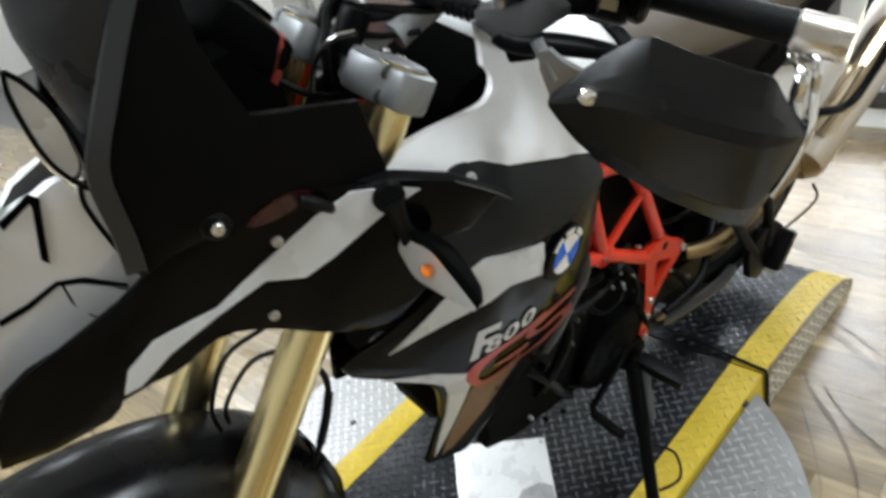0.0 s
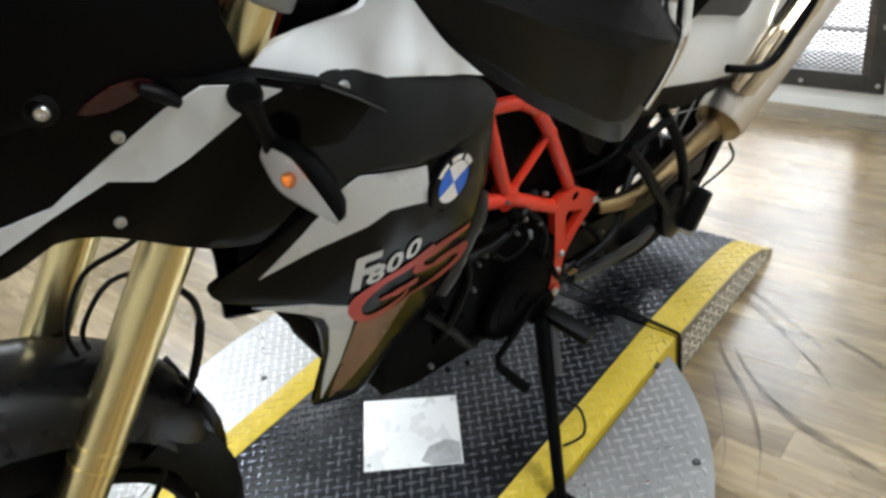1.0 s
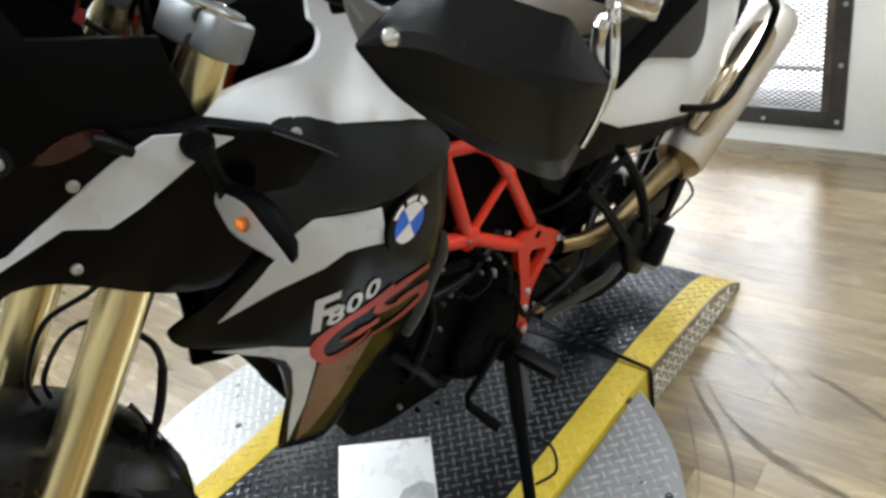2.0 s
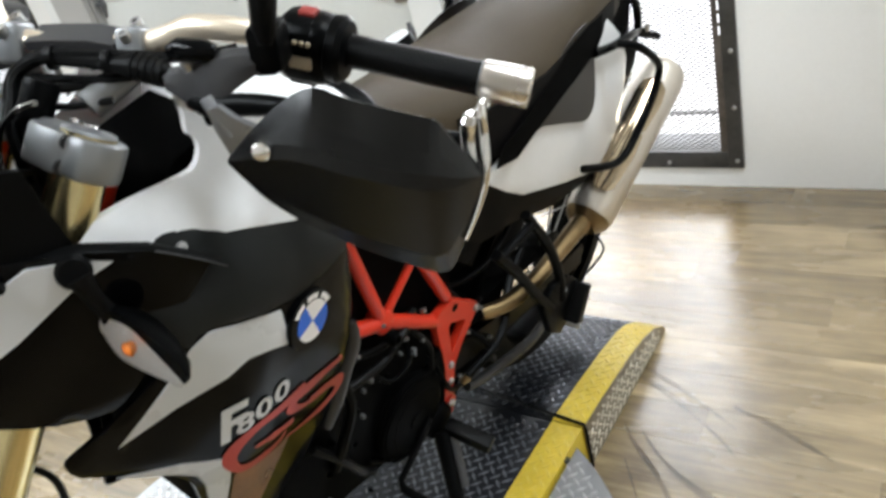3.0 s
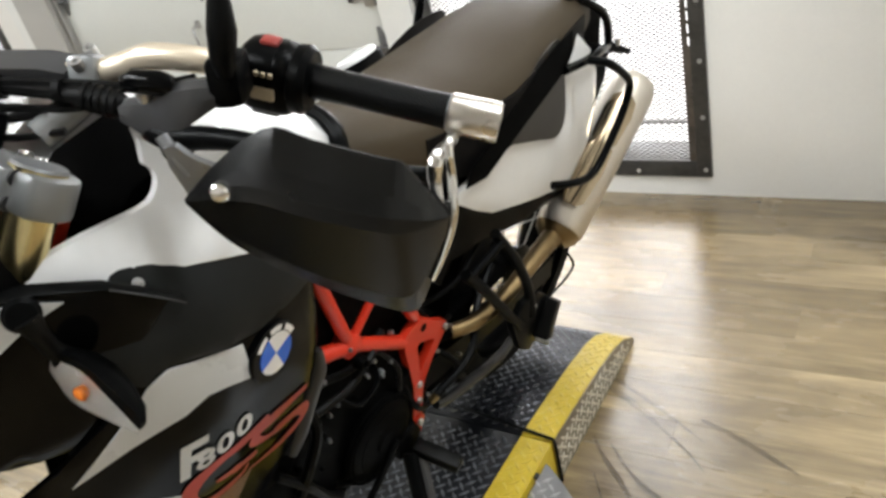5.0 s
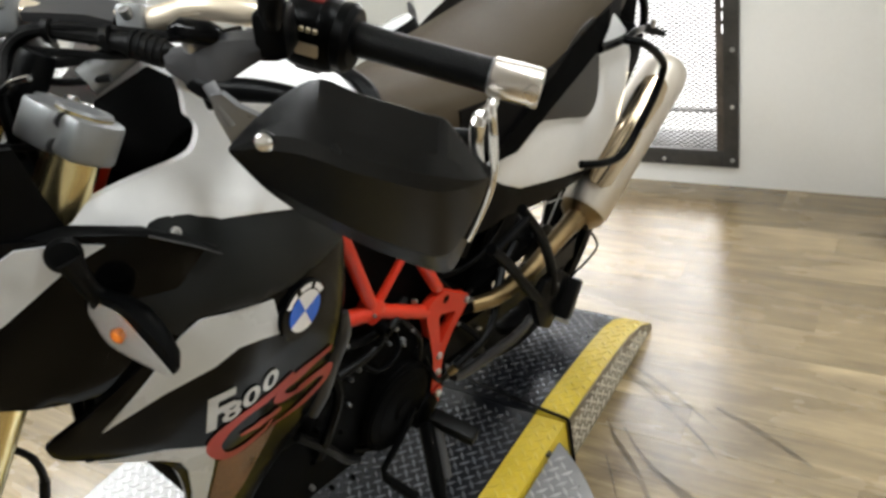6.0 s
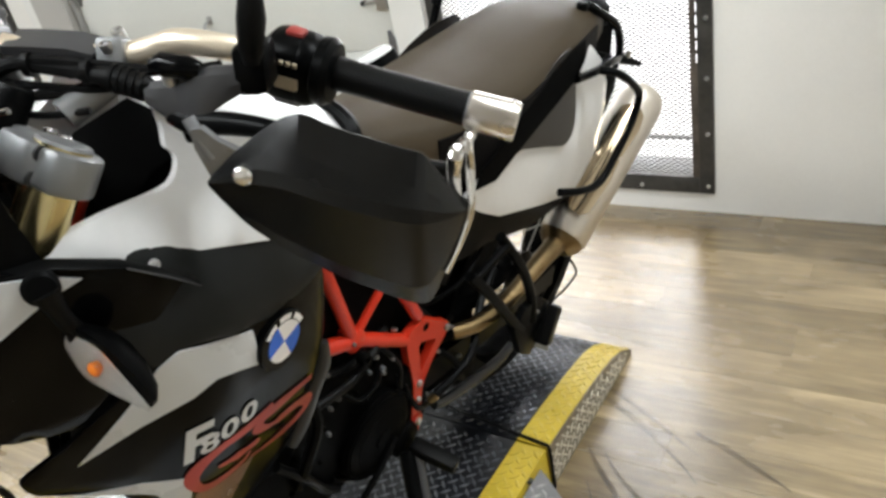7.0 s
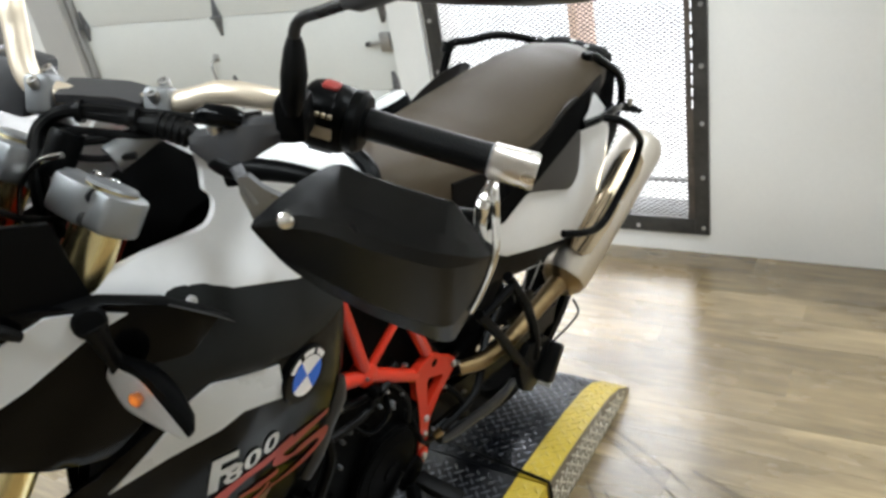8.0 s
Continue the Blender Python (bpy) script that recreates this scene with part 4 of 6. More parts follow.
# beak: silver top with black-lined recess
BEAKF = Flank([(.40, 1.0, .0), (.53, 1.18, .012), (.55, 1.03, .035), (.46, .99, .02), (.47, 1.15, -.01)])
beak = bp("beak", panel([(.30, .98), (.36, 1.06), (.46, 1.15), (.513, 1.172), (.534, 1.180), (.541, 1.157), (.552, 1.06), (.556, 1.03), (.530, 1.0), (.46, .992), (.40, 1.0), (.34, .97)], BEAKF, .01, 0, 2, .02), BEAKSILVER, "silver painted beak over the front wheel", recalc=False)
for pts in ([(.432, 1.066), (.460, 1.072), (.488, 1.084), (.506, 1.079), (.538, 1.057), (.539, 1.060), (.511, 1.082), (.489, 1.088), (.460, 1.077), (.432, 1.071)],
            [(.477, 1.152), (.505, 1.170), (.504, 1.162), (.489, 1.114), (.493, 1.108), (.509, 1.160), (.513, 1.172), (.507, 1.179), (.477, 1.160)],
            [(.491, 1.084), (.490, 1.062), (.499, 1.040), (.518, 1.036), (.518, 1.038), (.500, 1.042), (.4925, 1.062), (.493, 1.084)]):
    strip(pts, BEAKF, MATTBLACK, "groove", beak, "black groove in the beak", .003, 1)
strip([(.492, 1.081), (.512, 1.072), (.538, 1.052), (.519, 1.043), (.499, 1.039), (.492, 1.059)], BEAKF, BEAKSILVER, "inlay", beak, "pale beak inlay", .003, 2)
b = panel([(.30, .98), (.36, 1.06), (.46, 1.15), (.534, 1.180), (.552, 1.06), (.556, 1.03), (.46, .992), (.34, .97)], BEAKF, .01, .03, 2, .02)
bp("beak", mirrored(b), BEAKSILVER, "silver painted beak", recalc=False)
b.free()

# --- front indicator


def indicator(parent_mirror):
    s = -1 if parent_mirror else 1
    fx = (lambda bm: mirrored(bm)) if parent_mirror else (lambda bm: bm)
    ind = new("indicator")
    ind.parent = bike
    tagged(ind, "clear turn signal with an orange bulb on a rubber stalk")
    part("stalk", fx(tube([(.148, .771, 1.080), (.152, .773, 1.064), (.152, .778, 1.040), (.154, .786, 1.018)], [.014, .010, .009, .011], 12, 5)), RUBBER, ind, "black rubber stalk")
    part("base", fx(lathe((.142, .772, 1.082), (.85, -.35, .35), [(-.014, .017), (.008, .0165), (.012, .013), (.012, .002)], 20)), SATINBLACK, ind)
    ax = Vector((.100, .008, -.036)).normalized()
    c = Vector((.193, .782, 1.000))
    out = Vector((-.05, -1.0, .18))
    out = (out - out.dot(ax) * ax).normalized()
    sd = ax.cross(out)
    prof = [(-.052, .006), (-.046, .0115), (-.024, .0222), (-.014, .0245), (-.004, .0230), (.022, .0155), (.046, .0072), (.056, .003)]

    back = [(-.052, .009), (-.046, .014), (-.024, .0225), (-.004, .0240), (.022, .0205), (.046, .0135), (.057, .005)]

    def shell(depth, k, lift, outline=prof, up=0.0):
        rings = []
        for h, r in outline:
            rings.append([c - sd * up + ax * h + sd * (r * k * math.cos(a)) + out * (lift + depth * (r / .027) * math.sin(a)) for a in (math.pi * j / 10 for j in range(11))])
        return loft(rings, closed=True)
    part("lens", fx(shell(.013, 1.0, .004)), LENS, ind, "clear faceted lens")
    part("housing", fx(shell(-.034, 1.0, .003, back, .008)), SATINBLACK, ind, "black indicator shell")
    part("reflector", fx(shell(.001, .9, .004)), REFLECTOR, ind)
    part("bulb", fx(lathe(c + out * .008 - ax * .006 - sd * .005, tuple(out), [(-.004, .006), (.003, .0078), (.007, .006), (.009, .002)], 16)), AMBER, ind, "orange bulb")
    return ind


indicator(False)
indicator(True)

# --- front fork, clamps, wheel and mudguard
FT, FB = Vector((.0, .862, 1.166)), Vector((.0, .516, .692))
fd = (FB - FT).normalized()
for s in (1, -1):
    off = Vector((s * .082, 0, 0))
    top, mid, axle = FT + off + fd * .004, FT + off + fd * .655, FT + off + fd * .93
    ft = bp("fork_tube", tube([top, FT + off + fd * .10, FT + off + fd * .56, FT + off + fd * .655], [.026, .0265, .029, .0288], 28), GOLD, "gold anodised fork tube")
    part("groove", tube([FT + off + fd * .572, FT + off + fd * .578], .0300, 28), GOLD, ft)
    part("groove", tube([FT + off + fd * .600, FT + off + fd * .605], .0300, 28), GOLD, ft)
    part("cap", tube([top - fd * .0005, top - fd * .0035, top - fd * .005], [.0262, .0245, .015], 24), CASTGREY, ft, "grey fork cap")
    bp("fork_leg", tube([mid - fd * .01, mid + fd * .03, axle - fd * .05, axle], [.024, .021, .023, .030], 20), CASTGREY, "grey lower fork leg")
    bp("fork_guard", tube([mid + Vector((s * .012, -.02, .01)), mid + Vector((s * .014, -.03, -.06)), axle + Vector((s * .014, -.02, .06))], [.02, .03, .026], 12, 4, flat=.6), SATINBLACK, "black fork leg guard")


FP = Vector((0, fd.z, -fd.y))        # forward, square to the fork


def clamp_bm(c, thick, rr=.038):
    """A yoke: one casting with a lobe round each fork tube and a pinch lug before it."""
    half = [(.0, .010), (.030, .014), (.036, .032), (.043, .038), (.068, .037), (.086, .034), (.092, .026)]
    half += [(.082 + rr * math.cos(a), rr * math.sin(a)) for a in (radians(d) for d in range(40, -131, -17))]
    half += [(.038, -.020), (.0, -.012)]
    outline = half + [(-a, b_) for a, b_ in reversed(half[1:-1])]
    m = Matrix((Vector((1, 0, 0)), FP, -fd)).transposed().to_4x4()
    return moved(prism(outline, 2, -thick, thick, .005), Matrix.Translation(c) @ m)


yoke = bp("top_yoke", clamp_bm(FT + fd * .026, .020), CASTGREY, "silver cast top yoke", sharp=30)
for s in (1, -1):
    for k in (.010, .034):
        # recess drawn as a raised disc, its shade put into the colour
        part("pinch_bolt", lathe(FT + Vector((s * .0905, 0, 0)) + FP * .024 + fd * (k + .004), (s, 0, 0), [(-.002, .0085), (.0012, .0085), (.0012, .0055), (.0006, .001)], 14), GREYPLASTIC, yoke, "dark disc standing for a shaded bolt recess")
        part("top_bolt", lathe(FT + Vector((s * (.03 + k), 0, 0)) + FP * -.012 + fd * .004, tuple(-fd), [(-.002, .007), (.004, .007), (.006, .005)], 12), CHROME, yoke)
bp("lower_yoke", clamp_bm(FT + fd * .22, .020, .036), CASTGREY, "grey lower yoke", sharp=30)
bp("steering_head", tube([Vector((0, .890, 1.09)), Vector((0, .890, 1.09)) + fd * .2], .032, 20), REDPAINT, "red painted steering head")
bp("damper_cover", moved(box_bm(-.02, .02, -.016, .016, -.03, .03, .014), pose(-.0, .755, 1.19, -30)), REDBUTTON, "red frame part behind the lamp")

AX, R_F = Vector((0, .315, .360)), .36
wheel = new("front_wheel")
wheel.parent = bike
wheel.location = AX
tagged(wheel, "spoked front wheel with a knobbly tyre")


def tyre_bm(r, half):
    prof = []
    for a in range(-110, 111, 20):
        prof.append((half * math.sin(radians(a)), r - half * .95 + half * .95 * math.cos(radians(a))))
    b = bmesh.new()
    n = 72
    rr = [[b.verts.new((h, q * math.cos(2 * math.pi * k / n), q * math.sin(2 * math.pi * k / n))) for h, q in prof] for k in range(n)]
    for i in range(n):
        a, c = rr[i], rr[(i + 1) % n]
        for j in range(len(prof) - 1):
            b.faces.new((a[j], a[j + 1], c[j + 1], c[j]))
    return b


def rim_bm(r, half):
    b = bmesh.new()
    n = 72
    prof = [(-half, r + .006), (-half, r - .012), (-half * .5, r - .022), (half * .5, r - .022), (half, r - .012), (half, r + .006)]
    rr = [[b.verts.new((h, q * math.cos(2 * math.pi * k / n), q * math.sin(2 * math.pi * k / n))) for h, q in prof] for k in range(n)]
    for i in range(n):
        a, c = rr[i], rr[(i + 1) % n]
        for j in range(len(prof) - 1):
            b.faces.new((a[j], a[j + 1], c[j + 1], c[j]))
    return b


def build_wheel(w, r, half, rim_r, disc_x=.075):
    part("tyre", tyre_bm(r, half), TYRE, w, "black rubber tyre")
    part("rim", rim_bm(rim_r, half * .7), SATINBLACK, w, "black rim")
    part("hub", lathe((-.06, 0, 0), (1, 0, 0), [(0, .03), (.01, .055), (.04, .04), (.08, .04), (.11, .055), (.12, .03)], 20), SATINBLACK, w)
    sp = bmesh.new()
    for k in range(18):
        a = 2 * math.pi * k / 18
        s = 1 if k % 2 else -1
        rod((s * .045, .05 * math.cos(a + .5), .05 * math.sin(a + .5)), (0, (rim_r - .02) * math.cos(a), (rim_r - .02) * math.sin(a)), .0022, 6, sp)
    tagged(part("spoking", sp, ZINC, w, "steel wire spokes"), kind="stuff")
    part("brake_disc", lathe((disc_x, 0, 0), (1, 0, 0), [(0, .14), (.004, .14), (.004, .09), (0, .09)], 36), ZINC, w, "steel brake disc")


build_wheel(wheel, R_F, .045, .28)
# mudguard: an arched blade with a keel line and a pointed tail
FC = Vector((0, .300, .455))
rings = []
for deg in range(-55, 93, 4):
    a = radians(deg)
    tail = max(0, (deg - 62) / 30)
    nose_ = max(0, (-deg - 20) / 35)
    hw = .074 * (1 - .45 * nose_ ** 2) * (1 - .35 * tail ** 2)
    r = .388 + .012 * math.cos(a) - .036 * tail
    d = Vector((0, math.sin(a), math.cos(a)))
    ring_ = []
    for x, drop in ((-1, .075), (-1, .035), (-.8, .014), (-.4, .004), (0, 0), (.4, .004), (.8, .014), (1, .035), (1, .075)):
        cut = drop * (1 - .35 * tail)
        p = FC + d * (r - cut)
        p.x = hw * x
        ring_.append(p)
    rings.append(ring_)
fen = loft(rings, closed=False)
bmesh.ops.solidify(fen, geom=fen.faces[:], thickness=0.004)
guard_f = bp("mudguard", fen, MUDBLACK, "glossy black front mudguard", sharp=60)
for s in (1, -1):
    tailp = loft([[FC + Vector((s * hw, math.sin(a) * rr_, math.cos(a) * rr_)) for hw, rr_ in ((.066, .36), (.074, .33), (.07, .29), (.062, .29))] for a in (radians(d) for d in (60, 75, 90, 100))])
    part("stay", tailp, SATINBLACK, guard_f, "black mudguard stay", sharp=40)
part("tail_tip", prism([(.655, .628), (.664, .58), (.667, .547), (.664, .50), (.655, .451), (.648, .49), (.639, .512), (.625, .52), (.63, .57), (.64, .62)], 0, -.036, .052, .003), GLOSSBLACK, guard_f, "hooked tail of the mudguard", sharp=40)
bp("caliper", moved(box_bm(.06, .10, -.05, .05, -.04, .04, .012), pose(0, .42, .40, -30)), SATINBLACK, "black brake caliper")
# hoses and cables at the fork
for pts, r in (([(.03, .68, .90), (0.0, .655, .865), (-.01, .603, .850), (0, .56, .80), (.01, .555, .765)], .0034),
               ([(.02, .70, .905), (.03, .68, .845), (.02, .62, .85), (.01, .575, .80), (.0, .57, .755)], .0032),
               ([(.05, .668, .835), (.055, .688, .79), (.055, .683, .735), (.055, .652, .665), (.055, .606, .60), (.055, .563, .523), (.055, .50, .44)], .0045),
               ([(.055, .687, .75), (.055, .671, .705), (.055, .653, .668)], .0062)):
    bp("hose", tube(pts, r, 8, 5), RUBBER, "black rubber hose")

# --- handlebar, clamps, controls
G0, G1 = Vector((.212, 1.082, 1.192)), Vector((.372, 1.147, 1.166))
gd = (G1 - G0).normalized()
bar = bp("handlebar", tube([G1 - gd * .02, G0 + gd * .02, G0 - gd * .035, (.150, 1.022, 1.219), (.110, .988, 1.228), (.080, .975, 1.217), (.045, .956, 1.206), (.0, .918, 1.209), (-.045, .883, 1.221), (-.066, .878, 1.238), (-.085, .889, 1.272), (-.105, .903, 1.305), (-.16, .945, 1.312), (-.40, 1.06, 1.27)], .0130, 16, 6), BARALU, "champagne coloured tapered handlebar")
for s, c in ((1, Vector((.045, .955, 1.208))), (-1, Vector((-.048, .883, 1.220)))):
    cl = bp("bar_clamp", moved(box_bm(-.014, .014, -.020, .020, -.024, .017, .006), Matrix.Translation(c) @ Euler((radians(-25), 0, radians(38))).to_matrix().to_4x4()), CASTGREY, "cast handlebar clamp")
    for dy in (-.013, .013):
        part("bolt", lathe(c + Vector((-.008 * dy / .013, dy, .016)), (0, -.35, 1), [(-.006, .0062), (.004, .0062), (.004, .003), (.001, .003)], 12), ZINC, cl)
    part("riser", tube([c - Vector((0, .0, .02)), Vector((c.x * .8, .89, 1.165))], [.014, .016], 14), CASTGREY, cl)
bp("clamp_bridge", loft([[Vector((x, y, z)) + o for o in (Vector((.010, -.016, -.004)), Vector((.010, -.016, .006)), Vector((-.010, .016, .008)), Vector((-.010, .016, -.004)))] for x, y, z in ((.034, .947, 1.210), (.015, .932, 1.2165), (-.015, .906, 1.2195), (-.030, .893, 1.220))]), PERCHGREY, "grey bridge between the handlebar clamps", sharp=30)
bp("grip", tube([G0 - gd * .006, G0 + gd * .004, G0 + gd * .04, G1 - gd * .045, G1 - gd * .030], [.0165, .0178, .0168, .0172, .0178], 24), RUBBER, "black rubber handlebar grip")
be = bp("bar_end", tube([G1 - gd * .029, G1 - gd * .027, G1 + gd * .019, G1 + gd * .022], [.017, .0195, .0205, .019], 28), BRUSHED, "brushed steel bar end weight")
part("collar", tube([G1 - gd * .034, G1 - gd * .029], .0175, 24), CASTGREY, be)
# switch housing
sw = new("switch_housing")
sw.parent = bike
tagged(sw, "black handlebar switch housing with a red button")
M = Matrix.Translation(G0 - gd * .032) @ gd.to_track_quat("X", "Z").to_matrix().to_4x4()


def barrel(x, k, ky=1.0):
    """One rounded cross-section of the switch housing."""
    ring = []
    for i in range(20):
        a = 2 * math.pi * i / 20
        c_, s_ = math.cos(a), math.sin(a)
        ring.append((x, -.002 + .0315 * k * ky * math.copysign(abs(c_) ** .75, c_), -.003 + .0365 * k * math.copysign(abs(s_) ** .75, s_)))
    return ring


part("body", moved(loft([barrel(-.033, .62), barrel(-.031, .80), barrel(-.026, .93), barrel(-.018, 1.0), barrel(.004, 1.0), barrel(.006, .985), barrel(.008, 1.0), barrel(.016, .98), barrel(.022, .90)]), M), SATINBLACK, sw, sharp=25)
part("rim", moved(lathe((.020, 0, -.001), (1, 0, 0), [(0, .030), (.002, .034), (.012, .035), (.018, .030), (.020, .020)], 28), M), SATINBLACK, sw)
part("red_button", moved(box_bm(-.013, .006, -.011, .006, .031, .0375, .003), M), REDBUTTON, sw, "red button")
part("rocker", moved(box_bm(-.013, .011, -.0365, -.030, -.013, .000, .002), M), LABELWHITE, sw, "pale rocker switch")
for k in range(3):
    part("print_mark", moved(box_bm(-.010 + .007 * k, -.005 + .007 * k, -.0345, -.029, .011, .0155, .001), M), LABELWHITE, sw, "pale printed mark")
part("lower_lobe", moved(loft([[(x, -.002 + .022 * k * math.cos(a), -.034 + .012 * k * math.sin(a)) for a in (2 * math.pi * i / 14 for i in range(14))] for x, k in ((-.024, .5), (-.018, .9), (.006, .9), (.012, .5))]), M), SATINBLACK, sw, sharp=30)
# clutch perch and lever
def perch_section(x, y, top, low, half):
    return [(x + .006, y - half, low), (x + .008, y - half, (top + low) / 2), (x + .004, y - half * .7, top - .004), (x, y, top), (x - .008, y + half, top - .006), (x - .008, y + half, low + .004)]


perch = bp("lever_perch", loft([perch_section(.104, .943, 1.201, 1.184, .009), perch_section(.118, .953, 1.204, 1.174, .013), perch_section(.132, .963, 1.207, 1.160, .015), perch_section(.145, .966, 1.214, 1.166, .016), perch_section(.160, .972, 1.222, 1.178, .016), perch_section(.176, .984, 1.224, 1.192, .014), perch_section(.188, .996, 1.222, 1.202, .010)]), PERCHGREY, "dark grey clutch lever perch", sharp=28)
part("pinch_clamp", moved(box_bm(-.013, .013, -.020, .020, -.024, .020, .006), Matrix.Translation((.176, 1.012, 1.214)) @ Euler((0, 0, radians(38))).to_matrix().to_4x4()), SATINBLACK, perch, "black bar clamp")
part("bolt", lathe((.190, .990, 1.205), (.6, -.8, .1), [(-.003, .005), (.004, .005), (.004, .0025), (.002, .0025)], 12), ZINC, perch)
part("pivot", lathe((.128, .955, 1.208), (0, -.2, 1), [(-.006, .008), (.003, .008), (.005, .006)], 14), ZINC, perch, "steel lever pivot")
bp("sensor", tube([(.120, .944, 1.221), (.128, .949, 1.224), (.150, .962, 1.222), (.158, .968, 1.220)], [.008, .0115, .0115, .008], 14), GLOSSBLACK, "black lever switch on the perch")
bp("clutch_lever", tube([(.125, .955, 1.170), (.150, .956, 1.168), (.19, .969, 1.174), (.235, .980, 1.178), (.28, 1.004, 1.166), (.33, 1.05, 1.145), (.36, 1.085, 1.130)], [.013, .0125, .0115, .0095, .0085, .007, .008], 14, 5), SATINBLACK, "black clutch lever")
bp("lever_pivot", moved(box_bm(-.016, .016, -.012, .012, -.014, .014, .005), pose(.146, .964, 1.160, 0, -10, 35)), SATINBLACK, "black pivot block of the lever")
bp("adjuster", tube([(.108, .948, 1.192), (.100, .944, 1.194), (.078, .931, 1.201), (.062, .922, 1.203), (.045, .912, 1.203)], [.008, .0125, .0125, .009, .0055], 16), RUBBER, "ribbed cable adjuster boot")
for k in range(5):
    q = Vector((.100, .944, 1.194)).lerp(Vector((.076, .930, 1.2015)), k / 4)
    bp("adjuster_rib", tube([q, q + Vector((-.0032, -.0018, .0008))], .0142, 16), RUBBER)
for pts, r in (([(.065, .924, 1.203), (.02, .900, 1.206), (-.012, .880, 1.208), (-.030, .860, 1.192), (-.022, .844, 1.172), (-.004, .826, 1.155), (.0, .82, 1.10)], .0065),
               ([(.10, .958, 1.206), (.05, .925, 1.210), (.005, .893, 1.213), (-.025, .872, 1.205), (-.038, .852, 1.180), (-.03, .835, 1.13)], .0055),
               ([(.065, .940, 1.195), (.03, .903, 1.184), (.010, .880, 1.182), (-.008, .864, 1.181), (-.012, .846, 1.170), (.0, .834, 1.150), (.012, .83, 1.09)], .0055),
               ([(.12, .965, 1.196), (.085, .945, 1.190), (.045, .912, 1.188), (.005, .885, 1.190), (-.028, .868, 1.186), (-.05, .85, 1.15)], .0045),
               ([(.15, .998, 1.212), (.11, .972, 1.203), (.06, .945, 1.199), (.02, .915, 1.195)], .005),
               ([(.06, .905, 1.172), (.03, .880, 1.168), (.0, .862, 1.166), (-.02, .85, 1.15)], .004),
               ([(.04, .84, 1.12), (-.01, .80, 1.12), (-.06, .77, 1.15), (-.08, .74, 1.18)], .004)):
    bp("cable", tube(pts, r, 8, 6), RUBBER, "black control cable")
for q in ((.052, .917, 1.2055), (.0, .889, 1.209)):
    bp("cable_tie", tube([Vector(q) + Vector((.003, .002, 0)), Vector(q) - Vector((.003, .002, 0))], .0125, 12, flat=.8), RUBBER)
bp("brake_line", tube([(.035, .842, 1.190), (.005, .832, 1.176), (-.012, .815, 1.150), (-.005, .80, 1.115)], .0032, 8, 6), CHROME, "bright steel brake line")
bp("reservoir", moved(box_bm(-.026, .026, -.028, .028, -.032, .032, .008), pose(-.098, .885, 1.215, -15, 8, 20)), PERCHGREY, "dark grey brake fluid reservoir")
bp("ignition_block", moved(lathe((0, 0, 0), (0, 0, 1), [(-.03, .017), (.012, .018), (.018, .016), (.018, .01)], 20), pose(.0, .862, 1.178, -35)), SATINBLACK, "black ignition lock")

# --- hand guard: a folded shell before the grip, with its bracket loop
A_, B_ = Vector((.241, .895, 0)), Vector((.436, 1.010, 0))
along = (B_ - A_).normalized()
outw = Vector((along.y, -along.x, 0))


def gp(s, z, d):
    """Place on the guard: along it, height, and how far it stands forward."""
    p = A_ + along * s + outw * d
    return Vector((p.x, p.y, z))


COLS = [  # along, top, fold, bottom, forward at the top, at the fold and at the bottom
    (.000, 1.169, 1.1675, 1.163, .0, .001, .0), (.012, 1.182, 1.172, 1.145, -.003, .003, .0), (.030, 1.200, 1.181, 1.121, -.006, .007, .0),
    (.057, 1.222, 1.188, 1.097, -.009, .014, .0), (.083, 1.234, 1.187, 1.080, -.010, .020, -.002), (.110, 1.224, 1.180, 1.064, -.010, .023, -.003),
    (.147, 1.215, 1.172, 1.049, -.008, .024, -.003), (.170, 1.209, 1.166, 1.041, -.008, .022, -.003), (.184, 1.205, 1.162, 1.038, -.009, .018, -.004), (.194, 1.190, 1.158, 1.044, -.011, .012, -.006),
    (.205, 1.172, 1.153, 1.076, -.014, .004, -.008), (.217, 1.156, 1.148, 1.113, -.019, -.009, -.015), (.224, 1.147, 1.144, 1.138, -.023, -.021, -.023)]
grid = []
cols_a, cols_b, cols_c = (smooth_path([(c[i], c[i + 1], c[i + 2]) for c in COLS], 3) for i in (0, 2, 4))
for (s, zt, zf), (_, zb, dt), (_, df, db) in zip(cols_a, cols_b, cols_c):
    k = max(0, min(1, (s + .002) / .05, (.226 - s) / .04))
    zl, dl_ = zf + (zb - zf) * .70, db + (df - db) * .62
    rows_ = [(zt - .014 * k, dt - .014 * k), (zt - .003 * k, dt - .006 * k), (zt - .0005, dt - .001), (zt - .006 * k, dt + .004 * k), (zt + (zf - zt) * .55, dt + (df - dt) * .62), (zf + .004 * k, df - .0022 * k), (zf - .009 * k, df + .0014 * k),
             (zl, dl_), (zl - .004 * k, dl_ - .003 * k), (zb + .004 * k, db - .001 * k), (zb, db - .006 * k), (zb + .008 * k, db - .018 * k)]
    grid.append([gp(s, z, d) for z, d in rows_] + [gp(s, z + (zf - z) * .06, d - .0035 - .003 * (1 - k)) for z, d in reversed(rows_)])
hg = bp("hand_guard", loft(grid), GUARDBLACK, "satin black hand guard with a creased face", sharp=9)
part("bolt", lathe(gp(.0365, 1.1835, .008), tuple(outw + Vector((0, 0, .15))), [(-.010, .0085), (.004, .0085), (.0065, .0065), (.0075, .001)], 18), CHROME, hg, "steel button head bolt")
